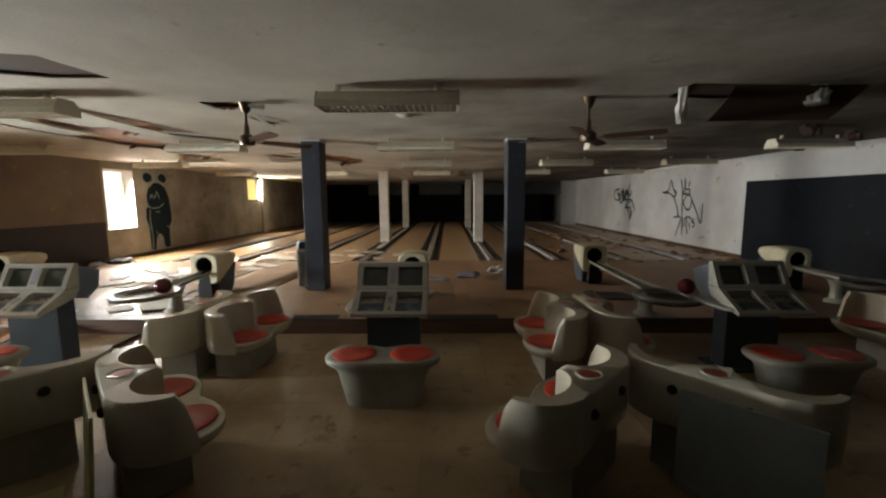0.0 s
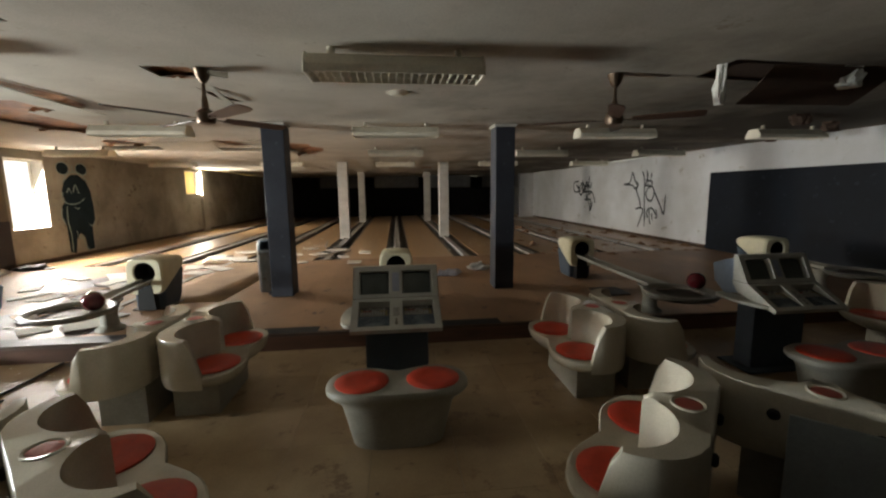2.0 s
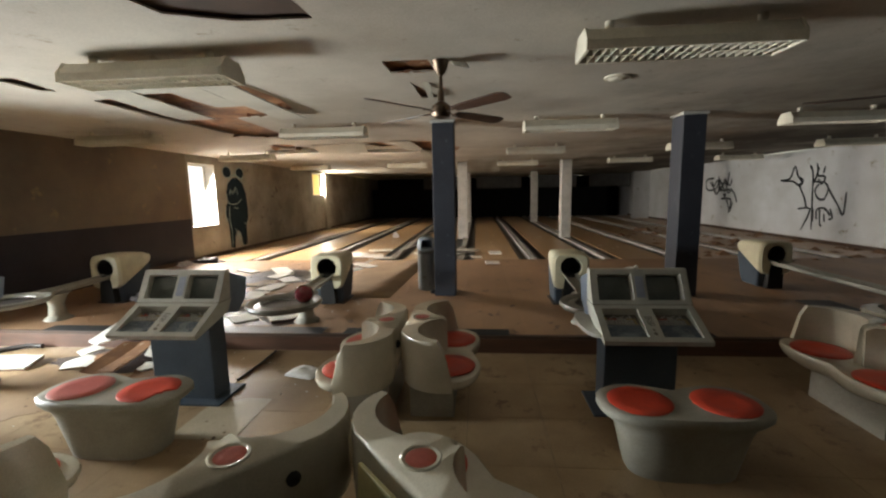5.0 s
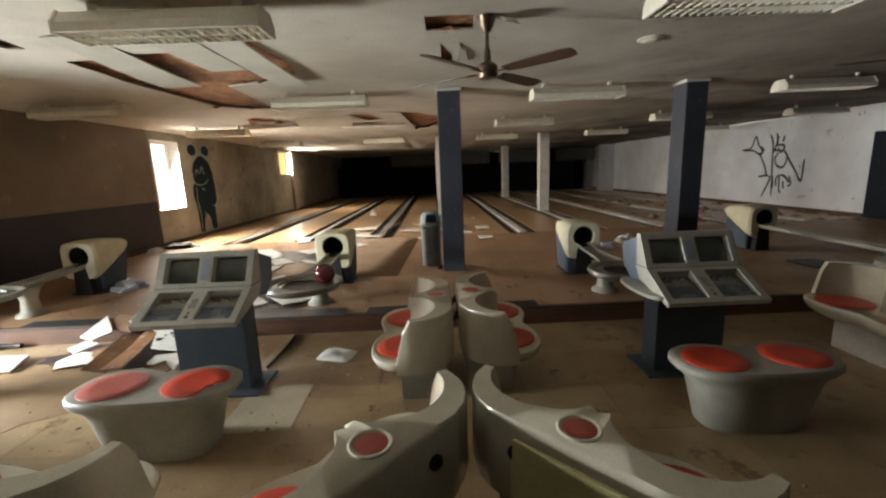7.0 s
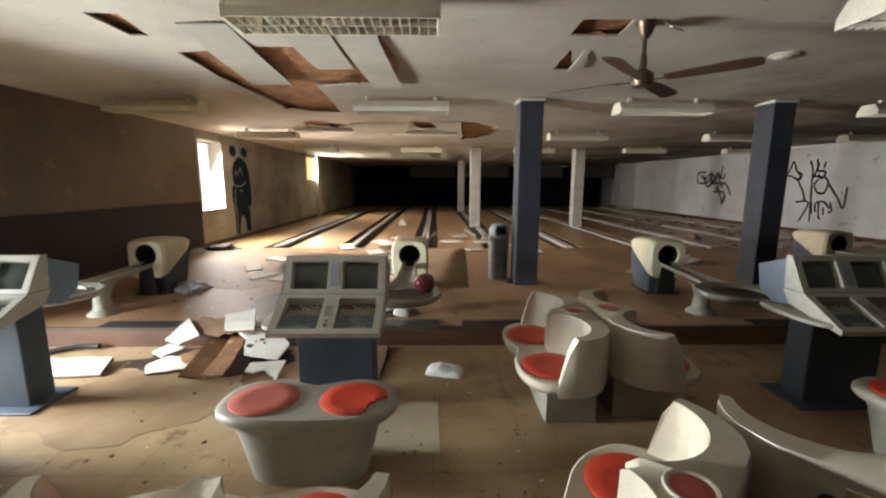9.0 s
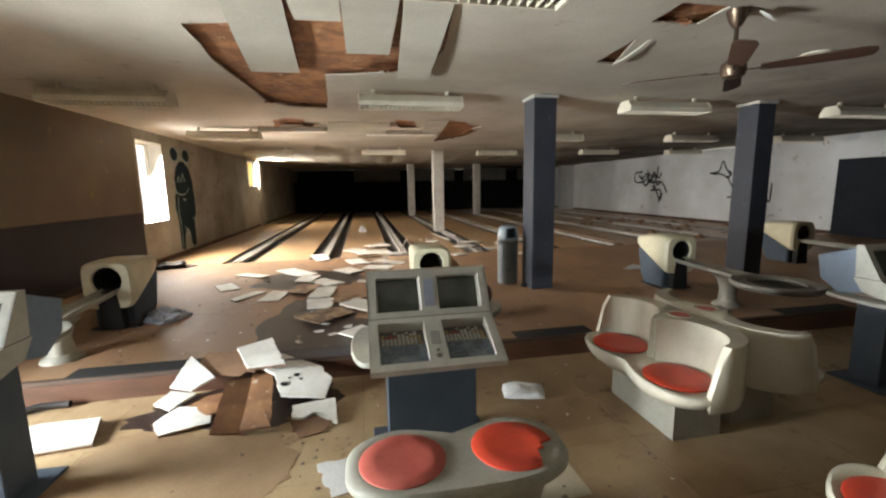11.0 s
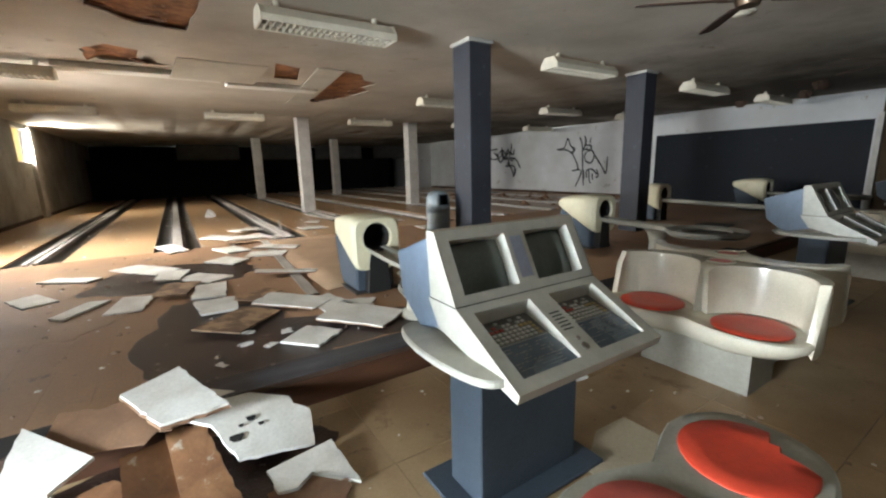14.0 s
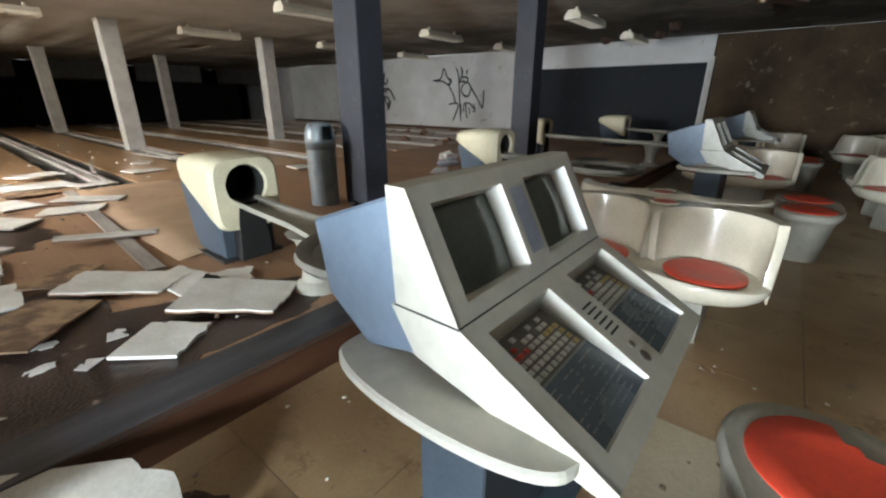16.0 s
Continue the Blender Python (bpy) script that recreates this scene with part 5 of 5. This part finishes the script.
M_SHEETBROWN = material("brown_floor_sheet", (0.33, 0.22, 0.125), (0.20, 0.12, 0.06), 0.5, scale=2)
M_DUST = material("dusty_worn_varnish", (0.36, 0.235, 0.14), (0.27, 0.165, 0.09), 0.6, scale=1.5)
M_PALEGREY = material("pale_blue_grey_laminate", (0.34, 0.38, 0.39), (0.28, 0.31, 0.32), 0.5)
M_LITPATCH = material("painted_light_patch", (0.50, 0.43, 0.31), (0.38, 0.31, 0.21), 0.5, scale=2)
M_WET = material("wet_dark_underlay", (0.060, 0.034, 0.025), (0.016, 0.010, 0.008), 0.34, scale=2.6, bump=0.5, spot=(0.32, 0.26, 0.22), spots=0.03)
M_STRIP = material("grey_rubber_nosing", (0.07, 0.07, 0.08), (0.022, 0.02, 0.022), 0.5, scale=3.4, bump=0.15, stretch=(0.6, 3, 1))
stain_sheet("wet_underlay", -5.62, 6.55, 0.50, 0.95, 0.0005, M_WET, "dark wet underlay stuck to the approach under fallen boards", "floor sheet", 2)
stain_sheet("wet_underlay", -5.0, 6.1, 0.75, 0.42, 0.0008, M_WET, "dark wet underlay stuck to the approach under fallen boards", "floor sheet", 9)
stain_sheet("wet_underlay", -5.9, 8.9, 0.9, 0.7, 0.0005, M_WET, "thin dark stained underlay on the approach near the lanes", "floor sheet", 5, 0.002)
stain_sheet("wet_underlay", -5.9, 5.2, 0.75, 0.36, PIT + 0.0008, M_WET, "dark wet underlay beneath the rubble heap on the tiles", "floor sheet", 14)
stain_sheet("torn_vinyl", -6.2, 4.4, 0.8, 0.5, PIT + 0.0005, M_SHEETBROWN, "torn brown floor sheet around the rubble heap", "floor sheet", 21, 0.002)
crumbs_at = [(-5.45, 6.22), (-5.3, 6.1)]
for i, (x, y) in enumerate(crumbs_at + [(-5.15, 6.3), (-5.62, 5.95), (-5.4, 6.45)]):
    shard("paper_scrap", x, y, 0.006, 0.10, 0.05 + 0.02 * (i % 3), 40 * i, M_PAPER, "small wet white paper scrap stuck to the dark underlay", "paper scrap", 0.003, 2, 0, 60 + i, "wet paper scraps", n=5)
stain_sheet("worn_patch", -7.1, 8.6, 1.15, 1.5, 0.0004, M_DUST, "broad pale dusty worn patch of the approach", "worn patch", 31, 0.0015)
# pale patch paints in the window light that falls between shadows here
torn_board("torn_vinyl", [(-4.28, 3.72), (-3.76, 3.74), (-3.77, 4.36), (-4.0, 4.37), (-4.28, 4.22)], PIT + 0.0006, 0, 0, M_LITPATCH, "pale straight-edged patch of window light painted on the tile floor", 25, "floor sheet", 0.002, rough=0.002)
bm = bmesh.new()
box(bm, -5.95, -3.75, STEP_Y - 0.004, STEP_Y + 0.24, 0.0045, 0.009, bevel=0.002)
tagged(part("step_nosing", bm, M_STRIP), "long scuffed grey rubber nosing along the step edge", "step nosing")

bm = bmesh.new()
tube(bm, [(-7.72, 5.28, PIT + 0.03), (-7.5, 5.45, PIT + 0.035), (-7.3, 5.46, PIT + 0.03)], 0.028, 10)
tagged(part("black_pipe", bm, M_DARKMETAL, smooth=True), "short black pipe lying on the tile floor", "pipe")
bm = bmesh.new()
tube(bm, [(-4.30, 4.70, PIT + 0.012), (-4.28, 5.1, PIT + 0.012), (-4.29, 5.47, PIT + 0.012)], 0.012, 6)
tagged(part("black_pipe", bm, M_DARKMETAL), "thin black rod lying on the tile floor", "rod")

# tan sheet with pale edge, peeling up beside the ball return
bm = bmesh.new()
rows = []
for i in range(9):
    u = i / 8
    y = 7.2 + 3.6 * u
    rows.append([(-4.55 - 0.05 * u, y, 0.004), (-4.3, y, 0.02 + 0.02 * math.sin(u * 9)), (-3.9 + 0.5 * u, y, 0.01), (-3.3 + 0.2 * u, y, 0.004)])
loft(bm, rows, cap=False, closed=False)
ob = part("loose_floor_sheet", bm, M_TAN, smooth=True)
ob.modifiers.new("thickness", "SOLIDIFY").thickness = 0.004
tagged(ob, "loose tan floor sheet peeling up behind the ball return", "floor sheet")
bm = bmesh.new()
box(bm, -0.055, 0.055, -1.9, 1.9, 0, 0.012)
ob = part("pale_strip", bm, M_CAP)
ob.matrix_basis = pose(-4.62, 9.0, 0.008, 0, 0, -3)
tagged(ob, "long pale edging board lying along the loose floor sheet", "board")


def crumbs(name, region, z, count, mat, seed, size=0.02):
    """Loose crumbs, as one object."""
    rr = random.Random(seed)
    vs, fs = [], []
    for k in range(count):
        x, y = rr.uniform(region[0], region[1]), rr.uniform(region[2], region[3])
        if rr.random() > 0.35 + 0.9 * noise.noise(Vector((x * 0.8, y * 0.8, seed))) + 0.3:
            continue
        s = size * rr.uniform(0.3, 1.6) ** 2
        a = rr.uniform(0, 6.28)
        c, q = math.cos(a) * s, math.sin(a) * s
        i = len(vs)
        vs += [(x + c, y + q, z), (x - q, y + c * rr.uniform(0.4, 1), z), (x - c, y - q, z), (x + q, y - c, z), (x + rr.uniform(-0.3, 0.3) * s, y, z + s * rr.uniform(0.2, 0.7))]
        fs += [(i, i + 1, i + 4), (i + 1, i + 2, i + 4), (i + 2, i + 3, i + 4), (i + 3, i, i + 4)]
    me = bpy.data.meshes.new(name)
    me.from_pydata(vs, [], fs)
    me.materials.append(mat)
    ob = new(name, me)
    return tagged(ob, kind="stuff")


crumbs("rubble_crumbs", (-9.0, -2.8, 3.0, 5.48), PIT + 0.001, 560, M_DEBRIS, 3, 0.010)
crumbs("plaster_crumbs", (-9.0, -2.6, 2.6, 5.48), PIT + 0.001, 200, M_BOARD, 4, 0.007)
crumbs("approach_crumbs", (-7.6, -3.0, 5.85, 10.8), 0.001, 220, M_BOARD, 5, 0.009)
crumbs("approach_rubble", (-7.2, -3.6, 5.85, 10.8), 0.001, 420, M_DEBRIS, 6, 0.013)
crumbs("lane_crumbs", (-9.0, 7.5, 11, 28), 0.002, 1500, M_BOARD, 7, 0.02)
crumbs("pit_crumbs", (-2.6, 6.0, 2.6, 5.48), PIT + 0.001, 160, M_DEBRIS, 8, 0.007)
crumbs("east_lane_boards", (3.0, 7.8, 10.5, 20), 0.002, 160, M_BOARDBACK, 9, 0.09)

# hanging boards and fittings under the torn ceiling


def hanging_board(x0, x1, y0, y1, z0, z1, label, lean=0.0, spread=0.0):
    bm = bmesh.new()
    n = 6
    rows = []
    for i in range(n + 1):
        u = i / n
        z = z0 + (z1 - z0) * u - 0.015 * math.sin(math.pi * u)
        rows.append([(x0 + lean * u, y0 + (y1 - y0) * u, z), (x1 + (lean + spread) * u, y0 + (y1 - y0) * u, z + 0.004), (x1 + (lean + spread) * u, y0 + (y1 - y0) * u, z + 0.016), (x0 + lean * u, y0 + (y1 - y0) * u, z + 0.012)])
    loft(bm, rows)
    cx, cy = (x0 + x1) / 2, (y0 + y1) / 2
    ob = part("hanging_board", bm, M_HANG)
    return tagged(ob, label, "ceiling board", "boards hanging at the torn ceiling")


HB = "white ceiling board still hanging across the torn ceiling"
hanging_board(-5.76, -5.38, 4.7, 6.6, 2.705, 2.69, HB, -0.24, 0.10)
hanging_board(-5.36, -5.03, 4.6, 5.2, 2.71, 2.70, HB)
hanging_board(-5.02, -4.64, 4.6, 5.88, 2.70, 2.69, HB)
hanging_board(-4.62, -4.28, 4.65, 6.5, 2.70, 2.64, "dim curling ceiling board hanging at the edge of the torn ceiling", 0.1)
hanging_board(-3.72, -3.3, 9.6, 12.9, 2.70, 2.66, HB, 0.25)
hanging_board(-2.44, -2.38, 5.25, 5.8, 2.715, 2.66, "small triangular ceiling flap hanging open")
hanging_board(-5.5, -4.35, 9.9, 10.7, 2.71, 2.60, "sagging pale ceiling board curling down", -0.1)


def torn_flap(x, y, w, d, turn, tilt, seed, mat, label):
    """A ragged scrap of backing curling down from the ceiling."""
    rr = random.Random(seed)
    bm = bmesh.new()
    rows = []
    for i in range(5):
        u = i / 4
        k = 1 - 0.75 * u + rr.uniform(-0.12, 0.12)
        rows.append([(w * k * (c - 0.5) + rr.uniform(-0.012, 0.012), d * u + rr.uniform(-0.02, 0.02), -0.3 * d * u * u * math.sin(radians(tilt)) + 0.012 * math.sin(c * 7 + seed)) for c in (0, 0.25, 0.5, 0.75, 1)])
    loft(bm, rows, cap=False, closed=False)
    ob = part("torn_flap", bm, mat)
    ob.modifiers.new("thickness", "SOLIDIFY").thickness = 0.004
    ob.matrix_basis = pose(x, y, CEIL - 0.006, 0, 0, turn)
    return tagged(ob, label, "torn ceiling flap", "torn flaps of the ceiling")


FL = "ragged brown scrap of backing curling from the torn ceiling"
for i, (x, y, w, d, a, tl) in enumerate(((-4.5, 6.45, 0.35, 0.3, 150, 60), (-4.85, 6.5, 0.3, 0.24, 185, 70), (-4.3, 6.1, 0.3, 0.25, 110, 50), (-5.7, 8.4, 0.22, 0.22, 200, 50), (-6.1, 8.2, 0.25, 0.2, 170, 60),
                                         (-2.5, 10.9, 0.3, 0.3, 90, 60), (-2.5, 11.8, 0.3, 0.3, 100, 60), (-3.1, 12.5, 0.3, 0.35, 180, 60), (-6.3, 9.9, 0.3, 0.3, 30, 50), (-5.9, 10.3, 0.35, 0.3, 190, 70), (-2.5, 4.88, 0.25, 0.12, 190, 60))):
    torn_flap(x, y, w, d, a, tl, i, M_INSUL if i % 3 else M_PLYBROWN, FL)

bm = bmesh.new()
box(bm, -1.0, 1.0, -0.14, 0.14, -0.08, 0.0, bevel=0.006)
ob = part("ceiling_duct", bm, M_BOARD)
ob.location = (-5.9, 10.82, CEIL - 0.005)
tagged(ob, "long white boxed duct under the ceiling", "duct")
bm = bmesh.new()
box(bm, -0.75, 0.75, -0.14, 0.14, -0.08, 0.0, bevel=0.006)
ob = part("ceiling_duct", bm, M_BOARD)
ob.location = (-4.05, 11.2, CEIL - 0.005)
tagged(ob, "short white boxed duct under the ceiling", "duct")
hanging_panel = hanging_board(2.75, 4.0, 4.1, 4.5, 2.70, 2.46, "dark brown ceiling board hanging down from an opening")
hanging_panel.data.materials[0] = M_RUSTY
for i, (x, y) in enumerate(((3.6, 4.2), (5.4, 6.3), (6.9, 8.3), (6.6, 6.9))):
    crumple("hanging_scrap", x, y, CEIL - 0.16, 0.10 + 0.05 * (i % 2), 0.12, 0.16, M_RUSTY if i else M_BOARD, "torn scrap of board hanging from the dark ceiling", "ceiling scrap", 30 + i)
shard("ceiling_scrap", -2.05, 4.52, CEIL - 0.10, 0.16, 0.10, 30, M_BOARD, "small white scrap of board caught beside the fan mount", "ceiling scrap", 0.008, 38, 0, 88)
bm = bmesh.new()
loft(bm, [ring(0, 0, z, r, r, 24) for z, r in ((-0.035, 0.05), (-0.03, 0.075), (-0.018, 0.085), (-0.012, 0.12), (0.0, 0.12))])
ob = part("smoke_detector", bm, M_LAMPWHITE, smooth=True)
ob.location = (-0.53, 5.35, CEIL)
tagged(ob, "round dusty white smoke detector under the ceiling", "smoke detector")
crumple("hanging_scrap", 2.28, 4.15, CEIL - 0.34, 0.05, 0.05, 0.36, M_BOARD, "pale torn strip hanging from the dark ceiling", "ceiling scrap", 44)

# bin behind the column


def litter_bin(x, y):
    t = thing("litter_bin", x, y, 0, 0, "grey enamelled litter bin with a domed top beside the column", "litter bin")
    bm = bmesh.new()
    loft(bm, [ring(0, 0, z, r, r, 28) for z, r in ((0.0, 0.15), (0.02, 0.155), (0.05, 0.155), (0.52, 0.16), (0.62, 0.16))], cap=True)
    part("body", bm, M_BIN, t, smooth=True)
    bm = bmesh.new()
    rows = []
    for z, r in ((0.62, 0.163), (0.72, 0.163), (0.80, 0.158), (0.86, 0.14), (0.895, 0.10), (0.905, 0.03)):
        rows.append([p for p in ring(0, 0, z, r, r, 28)])
    vs = [[bm.verts.new(p) for p in r] for r in rows]
    for j in range(len(vs) - 1):
        for i in range(28):
            a = 360 * i / 28
            if 1 <= j <= 2 and 235 < a < 305:
                continue
            bm.faces.new((vs[j][i], vs[j][(i + 1) % 28], vs[j + 1][(i + 1) % 28], vs[j + 1][i]))
    bm.faces.new(vs[-1])
    ob = part("domed_lid", bm, M_BIN, t, "dented domed lid with a flap opening", smooth=True)
    ob.modifiers.new("thickness", "SOLIDIFY").thickness = 0.003
    bm = bmesh.new()
    loft(bm, [ring(0, 0, z, 0.12, 0.12, 20) for z in (0.6, 0.7)])
    part("inner_liner", bm, M_HOLE, t)


litter_bin(-2.77, 7.86)

# a small black stopper at the column foot, dark strips at the step, wall trims
bm = bmesh.new()
loft(bm, [ring(0, 0, z, r, r, 16) for z, r in ((0, 0.03), (0.02, 0.045), (0.05, 0.04), (0.06, 0.02))])
ob = part("rubber_stopper", bm, M_HOLE, smooth=True)
ob.location = (-2.64, 7.52, 0.001)
tagged(ob, "small black rubber stopper at the column foot", "stopper")
for x0, x1 in ((-7.38, -6.15), (-3.50, -2.68), (-2.30, -1.55), (-0.30, 0.70)):
    bm = bmesh.new()
    box(bm, x0, x1, STEP_Y + 0.02, STEP_Y + 0.22, 0.0045, 0.0085, bevel=0.002)
    tagged(part("step_mat", bm, M_HOLE), "thin black strip on the step edge", "mat", "rubber strips along the step")
boxes("baseboard", M_RUSTY, [(XL + 0.012, XL + 0.03, 5.75, 10.9, 0.0, 0.09), (XL, XL + 0.02, 10.9, 29, 0.0, 0.09), (XR - 0.02, XR, 11.1, 29, 0.0, 0.10)])
boxes("wall_pier", M_PLASTER, [(XL, XL + 0.10, 20.15, 20.7, 0.0, CEIL - 0.02)])
boxes("east_pier", M_WHITEWALL, [(XR - 0.9, XR, 25.6, 25.9, 0.0, CEIL - 0.02)])

# yellow boards left standing behind the seats
for x, y, w, h, rz, lab in ((-2.197, 2.262, 0.70, 0.71, -46, "yellow laminated board leaning against the back of a double seat"), (1.71, 2.24, 0.70, 0.64, -46, "pale grey board leaning against the back of a double seat")):
    bm = bmesh.new()
    box(bm, -w / 2, w / 2, -0.009, 0.009, 0, h, bevel=0.002)
    ob = part("leaning_board", bm, M_YELLOW if "yellow" in lab else M_PALEGREY)
    ob.matrix_basis = pose(x, y, PIT + 0.002, -4, 0, rz)
    tagged(ob, lab, "board")

bm = bmesh.new()
box(bm, -0.28, 0.28, -0.2, 0.2, 0, 0.012, bevel=0.002)
ob = part("flat_board", bm, M_YELLOW)
ob.matrix_basis = pose(-2.62, 2.12, PIT + 0.002, 0, 0, 38)
tagged(ob, "yellow laminated board lying flat behind the double seats", "board")

# frame and glass of the windows
for wi, (ya, yb, za, zb) in enumerate((W3, W1, W2)):
    bm = bmesh.new()
    x0, x1 = XL - 0.30, XL - 0.26
    yc = (ya + yb) / 2
    for r in ((ya + 0.02, ya + 0.06, za + 0.02, zb - 0.02), (yb - 0.06, yb - 0.02, za + 0.02, zb - 0.02), (ya + 0.06, yb - 0.06, za + 0.02, za + 0.06), (ya + 0.06, yb - 0.06, zb - 0.06, zb - 0.02)):
        box(bm, x0, x1, *r)
    structure("window_frame_%d" % (wi + 1), bm, M_REVEAL)
